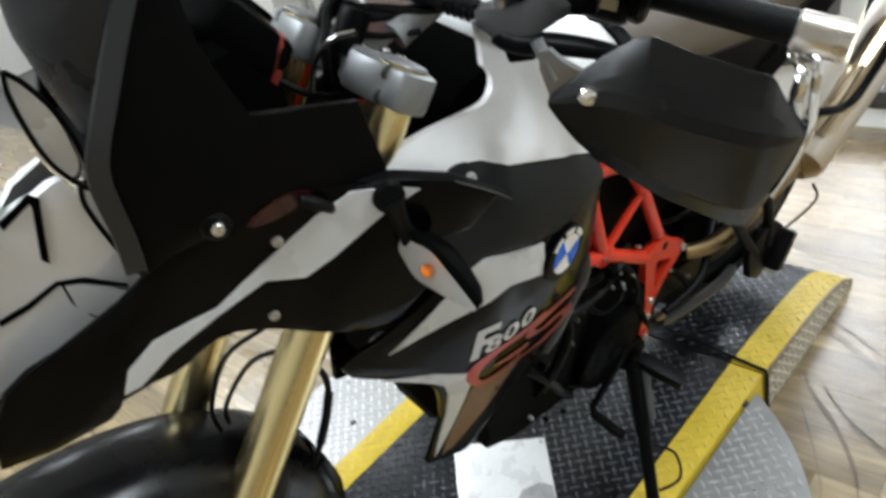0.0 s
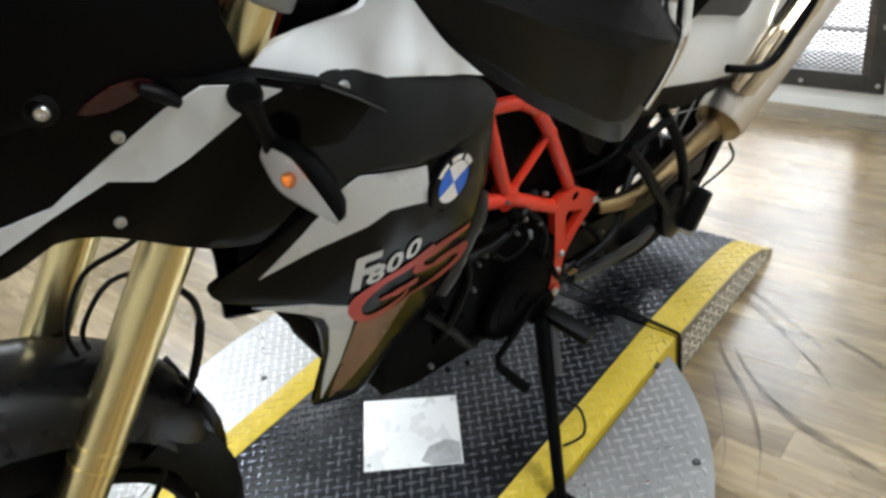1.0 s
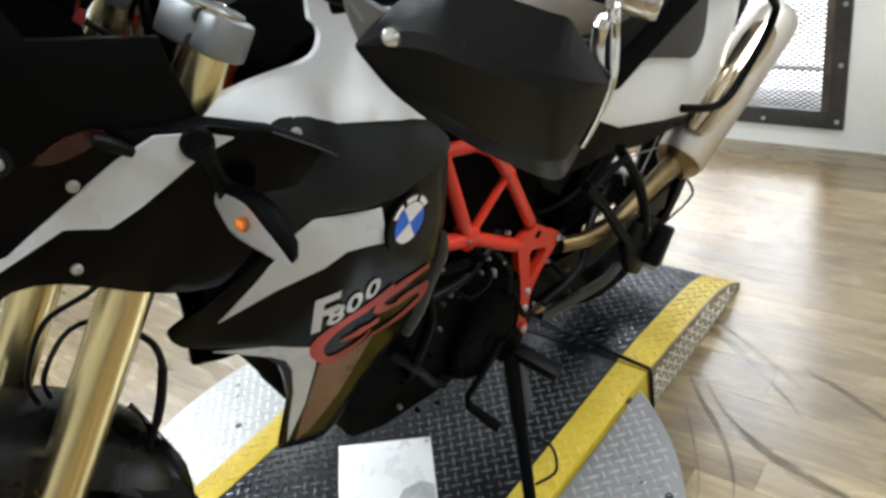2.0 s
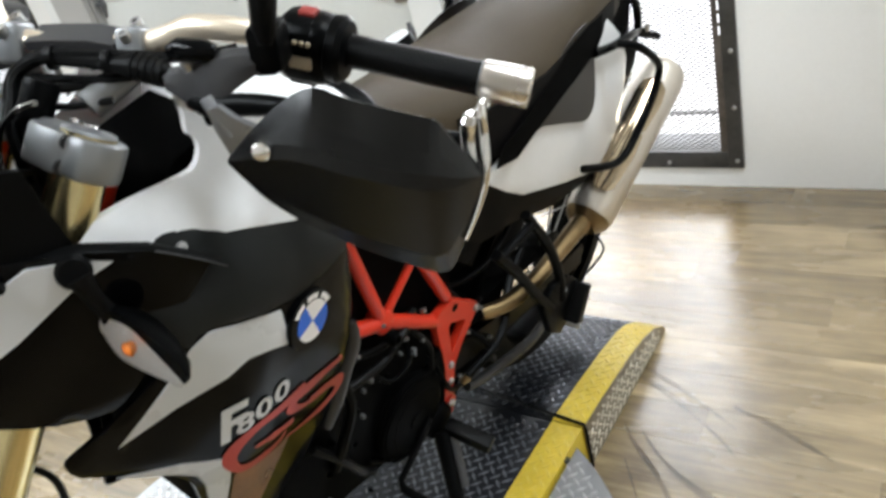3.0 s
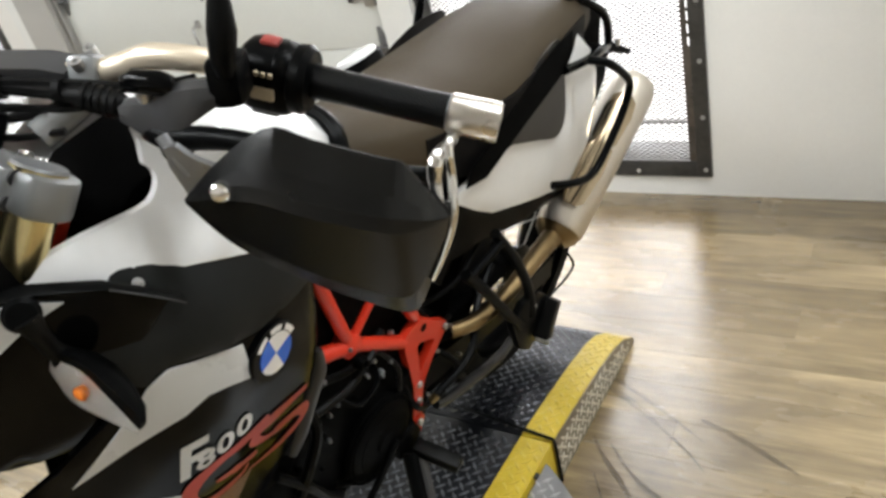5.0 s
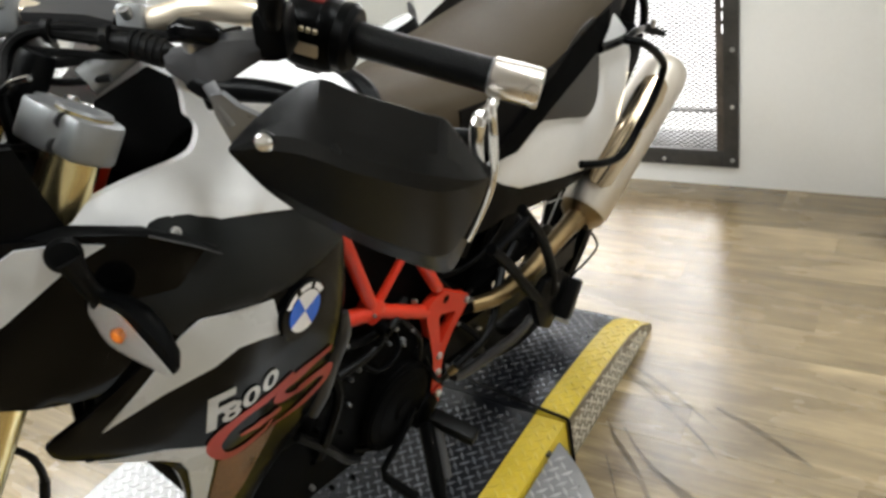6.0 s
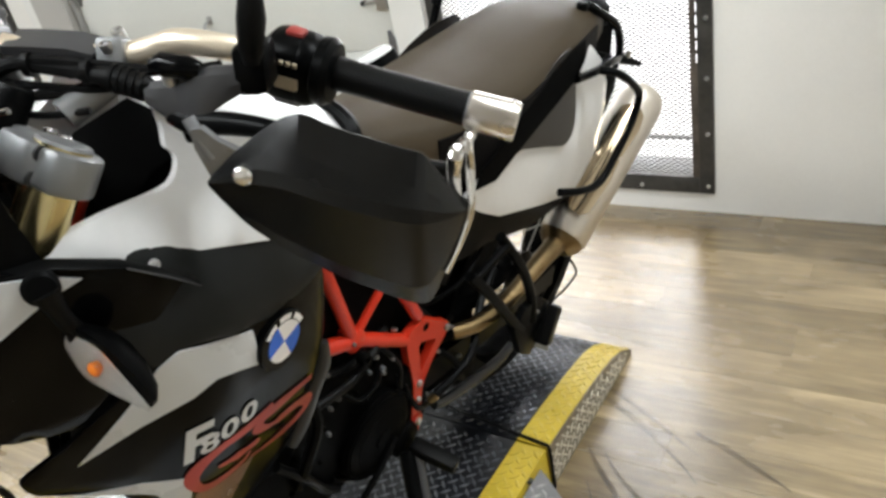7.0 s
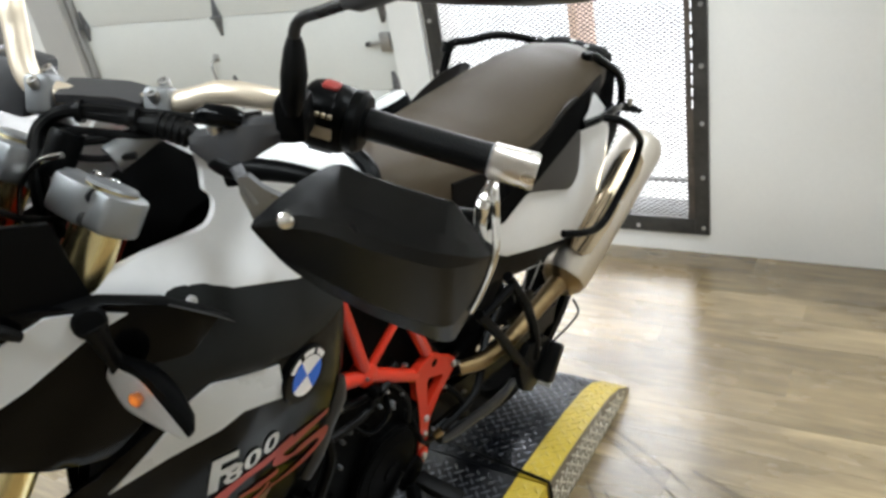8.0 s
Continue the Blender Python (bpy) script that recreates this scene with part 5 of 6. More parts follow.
part("bracket", tube([G1 - gd * .024 + Vector((0, 0, -.014)), G1 - gd * .024 + Vector((.004, -.010, -.024)), gp(.211, 1.192, -.040), gp(.209, 1.172, -.032), gp(.214, 1.150, -.024)], [.004, .006, .0068, .0062, .004], 12, 5, flat=.45), CHROME, hg, "polished aluminium bracket loop")
part("bracket", tube([G1 - gd * .020 + Vector((.003, -.004, -.020)), gp(.220, 1.200, -.046), gp(.223, 1.176, -.036), gp(.2255, 1.150, -.024), gp(.2235, 1.130, -.020), gp(.2165, 1.106, -.013), gp(.207, 1.082, -.006)], [.003, .0038, .0040, .0040, .0034, .0025, .002], 10, 5), CHROME, hg, "bright bracket edge")
part("arm", loft([[gp(s, z, d) for s, z in ((-.010, 1.214), (-.009, 1.196), (.001, 1.167), (.026, 1.178), (.030, 1.196), (.012, 1.205), (.000, 1.216))] for d in (-.014, -.007)]), DARKSTEEL, hg, "grey metal inner bracket plate", sharp=30)
part("arm", tube([gp(.004, 1.186, -.010), gp(-.006, 1.206, -.013), gp(-.014, 1.219, -.018)], [.005, .006, .006], 12, 4), DARKSTEEL, hg, "dull steel inner bracket")

# --- mirror
mir = new("mirror")
mir.parent = bike
tagged(mir, "black rear-view mirror on a bent steel arm")
part("boot", tube([(.202, .995, 1.232), (.204, .993, 1.248), (.205, .997, 1.272), (.205, 1.0, 1.296), (.205, 1.001, 1.307)], [.0095, .0120, .0135, .0105, .007], 18), RUBBER, mir, "black rubber boot")
part("clamp", moved(box_bm(-.016, .016, -.02, .02, -.022, .022, .006), pose(.192, 1.005, 1.222, 0, 0, 30)), SATINBLACK, mir)
part("arm", tube([(.205, 1.0, 1.295), (.206, 1.001, 1.314), (.214, 1.003, 1.326), (.232, 1.003, 1.335), (.262, 1.0, 1.349), (.285, .996, 1.360)], .0058, 12, 6), MUDBLACK, mir, "black steel mirror arm")
rings = []
for t, hw, hh in ((0, .009, .009), (.008, .011, .012), (.014, .013, .014), (.05, .022, .020), (.10, .030, .030), (.155, .033, .036), (.19, .031, .035), (.212, .022, .026), (.225, .008, .010)):
    c = Vector((.278, .995, 1.357)).lerp(Vector((.535, .985, 1.428)), t / .225)
    rings.append([c + Vector((-.2 * hh * math.sin(a), hw * .9 * math.cos(a) - .0, (hh * 1.15 if math.sin(a) > 0 else hh * .55) * math.sin(a) + .012 * (t > .03))) for a in (2 * math.pi * k / 16 for k in range(16))])
part("shell", loft(rings), GREYPLASTIC, mir, "satin dark grey mirror shell", sharp=60)

# --- red trellis frame
T = .120
NODES = {"top": (T - .008, 1.131, .865), "topr": (T - .004, 1.203, .842), "corner": (T, 1.238, .812), "diagonal": (T, 1.272, .752), "node": (T, 1.178, .676), "front": (T - .012, 1.080, .712),
         "lug": (T + .002, 1.302, .577), "lugtop": (T + .002, 1.338, .608)}


def holed_plate(outer, a, b_, c, lo, hi):
    """A forged plate with one three-cornered opening through it."""
    mid = (a + b_ + c) / 3
    inner = []
    for q in outer:
        d = (Vector(q) - mid).normalized()
        reach = []
        for p0, p1 in ((a, b_), (b_, c), (c, a)):
            e = p1 - p0
            det = d.x * -e.y + e.x * d.y
            if abs(det) > 1e-9:
                w = p0 - mid
                k, m = (w.x * -e.y + e.x * w.y) / det, (d.x * w.y - d.y * w.x) / det
                if k > 0 and -1e-6 <= m <= 1 + 1e-6:
                    reach.append(k)
        inner.append(tuple(mid + d * min(reach)))
    b = bmesh.new()
    lay = [[b.verts.new((x, y, z)) for y, z in loop] for x in (lo, hi) for loop in (outer, inner)]
    n = len(outer)
    for k in range(n):
        j = (k + 1) % n
        for p, q in ((0, 1), (2, 3), (0, 2), (1, 3)):
            b.faces.new((lay[p][k], lay[p][j], lay[q][j], lay[q][k]))
    bmesh.ops.recalc_face_normals(b, faces=b.faces)
    return b


FRAME = [("top", "topr", .0130), ("topr", "corner", .0130), ("corner", "diagonal", .0130), ("diagonal", "lugtop", .0130), ("top", "node", .0130), ("node", "diagonal", .0085), ("front", "node", .0160), ("node", "lug", .0145)]
for s in (1, -1):
    for a, c, r in FRAME:
        p, q = Vector(NODES[a]), Vector(NODES[c])
        p.x, q.x = s * p.x, s * q.x
        bp("frame_tube", tube([p, p.lerp(q, .5), q], r * .86, 16), REDPAINT, "red painted frame tube")
    for n_, r in (("top", .0120), ("topr", .0116), ("corner", .0116), ("diagonal", .0118)):
        q = Vector(NODES[n_])
        bp("frame_joint", tube([(s * (q.x - r), q.y, q.z), (s * (q.x - r * .5), q.y, q.z), (s * (q.x + r * .5), q.y, q.z), (s * (q.x + r), q.y, q.z)], [r * .55, r * .98, r * .98, r * .55], 14), REDPAINT)
    pl = holed_plate([(1.296, .590), (1.318, .598), (1.345, .600), (1.368, .582), (1.396, .556), (1.420, .538), (1.425, .522), (1.400, .500), (1.372, .474), (1.350, .444), (1.340, .418), (1.334, .385), (1.334, .345), (1.328, .312), (1.310, .312), (1.305, .345), (1.310, .385), (1.314, .418), (1.314, .450), (1.308, .500), (1.298, .556)],
                     Vector((1.331, .552)), Vector((1.386, .522)), Vector((1.336, .472)), s * .116, s * .132)
    plate_ = bp("frame_plate", pl, REDPAINT, "red forged frame plate at the swingarm pivot", sharp=30)
    # hole not cut; a black disc paints its dark inside
    part("recess", lathe((s * .1315, 1.352, .576), (s, 0, 0), [(0, .0085), (.0012, .0085), (.0012, .001)], 14), ENGINEBLACK, plate_, "black disc standing for a lightening hole")
    for y, z in ((1.415, .528), (1.330, .447), (1.326, .405)):
        part("bolt", bolt_bm((s * .132, y, z), (s, 0, 0), .0075, .006), ZINC, plate_)
    part("eye", tube([(s * .114, 1.320, .350), (s * .136, 1.320, .350)], .0165, 18), REDPAINT, plate_, "round red eye at the foot of the plate")
    part("bolt", bolt_bm((s * .136, 1.320, .350), (s, 0, 0), .0085, .006), ZINC, plate_)
    part("bolt", bolt_bm((s * .138, 1.176, .652), (s, 0, 0), .012, .014), ENGINEBLACK, plate_)
    bp("frame_node", tube([(s * (T - .02), 1.178, .676), (s * (T + .008), 1.178, .676), (s * (T + .012), 1.178, .676)], [.021, .021, .014], 18), REDPAINT)
# dark panels behind the frame windows: airbox, battery cover, subframe
bp("airbox", loft([[(-.10, y, z0), (.10, y, z0), (.105, y, z1), (-.105, y, z1)] for y, z0, z1 in ((.98, .62, .98), (1.10, .60, .96), (1.25, .58, .92), (1.38, .54, .88))]), MATTBLACK, "matt black airbox behind the frame", sharp=30)
SUB = Flank([(1.26, .80, .118), (1.45, .62, .125), (1.65, .62, .13), (1.95, .62, .13), (1.45, .84, .12), (1.30, .72, .118)])
for mirror in (False, True):
    b = panel([(1.275, .85), (1.31, .872), (1.42, .80), (1.44, .795), (1.56, .702), (1.70, .655), (1.88, .583), (1.90, .56), (1.70, .59), (1.55, .64), (1.45, .655), (1.42, .62), (1.385, .655), (1.33, .745)], SUB, .01, .002, 1, .02)
    bp("lower_side_cover", mirrored(b) if mirror else b, SATINBLACK, "satin black cover under the seat", recalc=False)
    if mirror:
        b.free()

# --- engine
eng = new("engine")
eng.parent = bike
tagged(eng, "black twin cylinder engine with bolted covers")
part("crankcase", loft([[(-.12, y, z0), (.115, y, z0), (.125, y, (z0 + z1) / 2), (.105, y, z1), (-.11, y, z1)] for y, z0, z1 in ((.90, .42, .52), (.97, .38, .60), (1.12, .345, .62), (1.27, .34, .60), (1.33, .36, .54))]), ENGINEBLACK, eng, sharp=30)
part("cylinder", moved(box_bm(-.12, .12, -.09, .09, -.12, .14, .015), pose(0, .985, .66, -20)), ENGINEBLACK, eng, "black cylinder block")
part("cylinder_head", moved(box_bm(-.115, .115, -.085, .085, -.06, .06, .018), pose(0, 1.02, .80, -20)), ENGINEBLACK, eng, "black cylinder head")
part("stator_cover", lathe((.115, 1.205, .425), (1, 0, 0), [(0, .088), (.018, .088), (.028, .080), (.034, .058), (.034, .02), (.037, .018)], 36), ENGINEBLACK, eng, "round black side cover", sharp=25)
for k in range(9):
    a = 2 * math.pi * k / 9
    part("bolt", bolt_bm((.134, 1.205 + .080 * math.cos(a), .425 + .080 * math.sin(a)), (1, 0, 0), .005, .005), ENGINEBLACK, eng)
part("sprocket_cover", loft([[(.10, y, z0), (.130, y + .004, z0 + .012), (.130, y + .004, z1 - .012), (.10, y, z1)] for y, z0, z1 in ((1.265, .33, .50), (1.31, .31, .52), (1.35, .34, .46))]), ENGINEBLACK, eng, "black sprocket cover", sharp=25)
for i, (y, z) in enumerate(((1.06, .60), (1.09, .55), (1.03, .53), (1.13, .585), (1.17, .56), (1.01, .47), (1.00, .41), (1.04, .36), (1.09, .33), (1.24, .56), (1.26, .60), (1.075, .48))):
    part("bolt", bolt_bm((.123, y, z), (1, 0, 0), .0045, .006), CASTGREY if i % 3 == 0 else ENGINEBLACK, eng)
for pts, r in (([(.12, 1.02, .62), (.14, 1.08, .63), (.14, 1.15, .62), (.13, 1.22, .63)], .007), ([(.125, .99, .56), (.145, 1.03, .50), (.145, 1.06, .44), (.13, 1.10, .38)], .008), ([(.12, 1.24, .61), (.135, 1.27, .55), (.14, 1.265, .50)], .005), ([(.10, 1.10, .64), (.115, 1.18, .62), (.105, 1.27, .62)], .009)):
    part("hose", tube(pts, r, 8, 5), RUBBER, eng, "black engine hose")
part("sump_guard", loft([[(-.08 * k, y, z), (-.05 * k, y, z - .03), (.05 * k, y, z - .03), (.08 * k, y, z), (.095 * k, y, z + .07), (-.095 * k, y, z + .07)] for y, z, k in ((.85, .52, .8), (.90, .46, .9), (1.0, .395, 1.1), (1.10, .365, 1.15), (1.22, .355, 1.15))]), ENGINEBLACK, eng, "black engine bash plate", sharp=30)
part("radiator", moved(box_bm(-.11, .11, -.018, .018, -.15, .14, .006), pose(0, .875, .74, -18)), ENGINEBLACK, eng, "black radiator")
part("horn", lathe((.03, .815, .70), (0.3, -1, 0), [(0, .034), (.014, .036), (.02, .02)], 18), CASTGREY, eng)
part("oil_cap", lathe((.075, .80, .762), (.5, -.6, .3), [(0, .015), (.012, .015), (.016, .01)], 14), YELLOW, eng, "yellow cap")

for y, z in ((1.167, .682), (1.105, .667), (1.198, .592), (1.105, .589), (1.095, .536), (1.045, .524), (1.257, .574), (1.232, .561), (1.276, .516), (1.145, .578), (1.273, .387)):
    part("bolt", bolt_bm((.131, y, z), (1, -.3, .3), .0036, .006), CASTGREY, eng)
part("cover_flap", tube([(.158, 1.080, .775), (.156, 1.077, .734), (.150, 1.058, .694), (.146, 1.034, .641), (.140, 1.013, .600)], [.008, .012, .013, .012, .008], 12, 5, flat=.6), GREYPLASTIC, eng, "dark grey rubber flap behind the cover")
for k, (ry_, rz_) in enumerate(((.098, .070), (.070, .050))):
    part("cover_rib", tube([(.146 - .006 * (1 - k), 1.205 + ry_ * .88 * math.cos(a), .425 + ry_ * .88 * math.sin(a)) for a in (2 * math.pi * i / 24 for i in range(25))], .0028, 6), ENGINEBLACK, eng, "raised rib round the side cover")
# loose runs of wire and hose between the frame and the swingarm
for pts, r in (([(.125, 1.30, .66), (.145, 1.36, .60), (.14, 1.43, .50), (.12, 1.50, .46)], .006), ([(.13, 1.26, .58), (.15, 1.29, .50), (.148, 1.30, .42), (.13, 1.36, .36)], .0055),
               ([(.12, 1.33, .62), (.14, 1.40, .585), (.145, 1.50, .575), (.13, 1.60, .60)], .005), ([(.15, 1.36, .40), (.16, 1.46, .43), (.15, 1.56, .47), (.13, 1.64, .50)], .009),
               ([(.13, 1.05, .70), (.15, 1.06, .62), (.15, 1.03, .55), (.13, 1.02, .48)], .009), ([(.12, 1.10, .40), (.14, 1.16, .36), (.14, 1.22, .345), (.12, 1.28, .33)], .006),
               ([(.135, 1.38, .50), (.15, 1.42, .44), (.148, 1.44, .38), (.13, 1.48, .33)], .007), ([(.13, 1.12, .62), (.15, 1.15, .58), (.15, 1.20, .585), (.13, 1.25, .56)], .004)):
    part("hose", tube([(x - (.036 if y > 1.2 and z > .45 else 0), y, z) for x, y, z in pts], r, 8, 5), SATINBLACK, eng, "black engine hose")
for y, z in ((1.395, .475), (1.44, .505), (1.27, .63), (1.36, .385), (1.22, .605), (1.47, .40), (1.06, .655), (1.03, .60)):
    part("clip", bolt_bm((.126, y, z), (1, .2, .4), .004, .006), ZINC, eng)

# --- exhaust
ex_ = new("exhaust")
ex_.parent = bike
tagged(ex_, "high steel silencer with a heat tinted link pipe")
part("pipe", tube([(.120, 1.45, .476), (.142, 1.50, .472), (.151, 1.58, .468), (.150, 1.664, .472), (.146, 1.76, .478), (.141, 1.85, .478)], [.0155, .016, .0165, .018, .021, .026], 18, 5), PIPE, ex_, "golden brown heat tinted pipe")
part("joint", tube([(.06, 1.18, .40), (.085, 1.28, .45), (.09, 1.34, .47), (.10, 1.40, .475), (.120, 1.455, .475)], [.022, .018, .014, .013, .013], 16, 4), ENGINEBLACK, ex_, "black front section of the pipe")
M0, M1 = Vector((.140, 1.853, .473)), Vector((.142, 2.196, .692))
md = (M1 - M0).normalized()


def along_muffler(h, k=1.0, r=.056):
    side_ = md.cross(Vector((1, 0, 0))).normalized()
    return [M0 + md * h + Vector((r * k * math.cos(a), 0, 0)) + side_ * (r * 1.12 * k * math.sin(a)) for a in (2 * math.pi * i / 28 for i in range(28))]


L_ = (M1 - M0).length
part("can", loft([along_muffler(h, k) for h, k in ((0, .94), (.008, 1), (.10, 1.0), (.20, 1.0), (L_ - .03, 1.0), (L_ - .012, .95), (L_, .85))]), MUFFLER, ex_, "brushed steel silencer can", sharp=40)
for h in (.235, .254):
    part("band", loft([along_muffler(h, 1.012), along_muffler(h + .003, 1.012)]), MUFFLER, ex_, "welded band")
part("front_cone", loft([along_muffler(-.03, .55), along_muffler(-.012, .88), along_muffler(0.0, .93)]), PIPE, ex_, "tinted end cone")
def shield_ring(h, spread_):
    side_ = md.cross(Vector((1, 0, 0))).normalized()
    arc = [radians(-70 + spread_ * k) for k in (-1, -.5, 0, .5, 1)]
    return [M0 + md * h + r * (Vector((math.cos(a), 0, 0)) + 1.12 * math.sin(a) * side_) for r, arc_ in ((.067, arc), (.062, arc[::-1])) for a in arc_]


part("heat_shield", loft([shield_ring(h, w) for h, w in ((.045, 12), (.06, 24), (.14, 30), (.20, 26), (.205, 20), (.215, 26), (.29, 30), (.325, 24), (.335, 12))]), SHIELD, ex_, "polished steel heat shield", sharp=40)
gr = [Vector(q) for q in ((.165, 1.87, .885), (.190, 1.875, .887), (.203, 1.905, .868), (.206, 1.975, .815), (.206, 1.993, .785), (.205, 1.975, .735), (.204, 1.935, .690), (.203, 1.885, .650), (.198, 1.845, .640), (.190, 1.79, .655), (.170, 1.745, .668))]
part("guard_rail", tube(gr, .0085, 12, 6), SATINBLACK, ex_, "bent black guard rail beside the silencer")
part("wire", tube([(.22, 1.735, .525), (.235, 1.74, .495), (.23, 1.715, .47), (.215, 1.69, .44), (.20, 1.675, .41)], .0028, 6, 5), RUBBER, ex_)

# --- seat, tail, rack
SAG = .060           # how far the seat drops towards the rear, a metre
rings = []
for y, hw, top, bot in ((1.245, .068, .988, .90), (1.30, .082, .976, .865), (1.40, .112, .962, .85), (1.50, .134, .960, .835), (1.62, .143, .968, .845), (1.74, .135, .985, .865), (1.84, .120, .998, .89), (1.95, .100, 1.000, .90), (2.02, .080, .985, .905)):
    top -= SAG * max(0, y - 1.42)
    bot -= SAG * max(0, y - 1.42)
    rings.append([(a * hw + .010, y, c) for a, c in ((-.9, bot), (-1, bot + .03), (-.92, top - .030), (-.72, top - .006), (-.3, top + .004), (0, top + .006), (.3, top + .004), (.74, top - .005), (.95, top - .026), (1, bot + .03), (.9, bot))])
sb = loft(rings)
bmesh.ops.subdivide_edges(sb, edges=[e for e in sb.edges if abs(e.verts[0].co.y - e.verts[1].co.y) > .02], cuts=2, smooth=0.6)
seat = bp("seat", sb, SEATVINYL, "brown-black vinyl dual seat", sharp=50)
part("side_band", loft([[(hw + .0115, y, bot - .004), (hw + .012, y, bot + .030), (hw * .975 + .012, y, top - .032), (hw * .9 + .01, y, top - .032), (hw * .9 + .01, y, bot - .004)] for y, hw, top, bot in ((1.40, .112, .962, .85), (1.50, .134, .955, .830), (1.62, .143, .956, .833), (1.74, .135, .966, .846), (1.84, .120, .973, .865), (1.95, .100, .968, .868))]), SEATSIDE, seat, "black seat side", sharp=50)

TAIL = Flank([(1.44, .80, .142), (1.56, .70, .145), (1.88, .58, .142), (1.97, .66, .140), (1.99, .81, .130), (1.84, .94, .120), (1.60, .84, .146), (1.75, .74, .155)])
for mirror in (False, True):
    b = panel([(1.435, .800), (1.505, .742), (1.562, .703), (1.72, .645), (1.880, .585), (1.945, .625), (1.972, .665), (1.995, .80), (1.965, .86), (1.88, .935), (1.845, .945), (1.80, .903), (1.62, .834), (1.52, .822)], TAIL, .008, 0, 1, .02)
    tp = bp("tail_panel", mirrored(b) if mirror else b, WHITEPAINT, "white painted tail side panel", recalc=False)
    if mirror:
        b.free()
    strip([(1.545, .858), (1.60, .832), (1.69, .797), (1.752, .771), (1.786, .774), (1.806, .800), (1.812, .862), (1.812, .935), (1.77, .950), (1.70, .940), (1.62, .905)], TAIL, DARKCOVER, "inset", tp, "brown-black filler flap", .009, 2, mirror=mirror)
strip([(1.455, .822), (1.515, .812), (1.575, .836), (1.665, .862), (1.730, .874), (1.795, .884), (1.845, .905), (1.852, .945), (1.800, .945), (1.707, .935), (1.600, .900), (1.531, .872), (1.470, .850)], TAIL, MATTBLACK, "seat_skirt", seat, "black edge under the seat", .014, 1)
filler = bp("fuel_filler", lathe((-.140, 1.565, .905), (-.5, -.1, .86), [(-.03, .040), (.030, .042), (.036, .040), (.039, .034), (.040, .002)], 32), WHITEPAINT, "white round fuel filler lid in a black ring")
part("ring", lathe((-.140, 1.565, .905), (-.5, -.1, .86), [(-.03, .046), (.026, .047), (.029, .046), (.029, .0425), (-.02, .0425)], 32), SATINBLACK, filler, "black rubber ring")
bp("tail_core", loft([[(-.10, y, z0), (.10, y, z0), (.09, y, z1), (-.09, y, z1)] for y, z0, z1 in ((1.42, .66, .85), (1.60, .64, .86), (1.85, .66, .90), (2.00, .72, .91), (2.07, .76, .90))]), MATTBLACK, "black tail unit under the seat", sharp=30)
# plate added to make the open space before the wheel dark
bp("dark_filler_plate", prism([(1.42, .56), (1.60, .52), (1.80, .545), (1.86, .60), (1.86, .66), (1.50, .72), (1.42, .70)], 0, .052, .060, .003), MATTBLACK, "added black plate filling the dark before the rear wheel", sharp=30)
bp("tail_bracket", prism([(1.88, .60), (1.98, .66), (2.055, .76), (2.06, .83), (1.98, .87), (1.88, .82)], 0, .100, .125, .004), MATTBLACK, "black bracket behind the tail panel", sharp=30)
bp("tail_hump", loft([[(-hw, y, z - .06), (-hw, y, z - .015), (-hw * .7, y, z), (hw * .7, y, z), (hw, y, z - .015), (hw, y, z - .06)] for y, hw, z in ((1.97, .075, .950), (2.03, .082, .955), (2.08, .072, .943), (2.13, .050, .920))]), MATTBLACK, "matt black tail cover behind the seat", sharp=40)
for x, y in ((.03, 2.028), (-.01, 2.04)):
    bp("tail_screw", bolt_bm((x, y, .953), (0, 0, 1), .006, .004), ZINC)
for s in (1, -1):
    rail = bp("grab_rail", tube([(.072, 1.936, .955), (.082, 1.95, .968), (.098, 1.978, .950), (.112, 2.024, .918), (.118, 2.048, .882), (.124, 2.050, .838), (.136, 2.01, .850), (.148, 1.95, .868), (.150, 1.884, .874), (.148, 1.80, .888)] if s > 0 else
                [(-.075, 2.005, .925), (-.085, 1.99, .950), (-.12, 1.90, .979), (-.145, 1.825, .981), (-.160, 1.785, .982), (-.165, 1.770, .945), (-.163, 1.76, .912), (-.15, 1.76, .88)], .0088, 12, 6), GLOSSBLACK, "black tubular grab rail")
    part("foot", lathe((.075, 1.938, .948) if s > 0 else (-.080, 2.008, .920), (0, 0, 1), [(0, .012), (.028, .012), (.032, .009)], 14), SATINBLACK, rail)
    part("stop", tube([(s * .122, 2.055, .832), (s * .142, 2.135, .795)], [.012, .006], 10, flat=.4) if s > 0 else tube([(-.166, 1.782, .985), (-.166, 1.772, .965)], .012, 10), SATINBLACK, rail)
    part("bolt", lathe((s * .130, 2.085, .826), (0, 0, 1), [(0, .006), (.016, .006), (.018, .004)], 10), ZINC, rail)

# --- passenger foot bracket, rider peg, lever, stand
fb = bp("foot_bracket", tube([(.170, 1.43, .660), (.185, 1.475, .595), (.198, 1.525, .512), (.206, 1.575, .437)], .0105, 12, 4), SATINBLACK, "black tubular passenger foot bracket")
part("strut", tube([(.17, 1.525, .69), (.19, 1.575, .60), (.202, 1.608, .508), (.209, 1.615, .437)], .0105, 12, 4), SATINBLACK, fb)
part("strut", tube([(.173, 1.438, .648), (.182, 1.53, .672)], .008, 10), SATINBLACK, fb)
part("mount", prism([(1.54, .465), (1.58, .495), (1.637, .485), (1.677, .445), (1.667, .355), (1.618, .33), (1.578, .365)], 0, .192, .210, .003), SATINBLACK, fb, "black bracket plate")
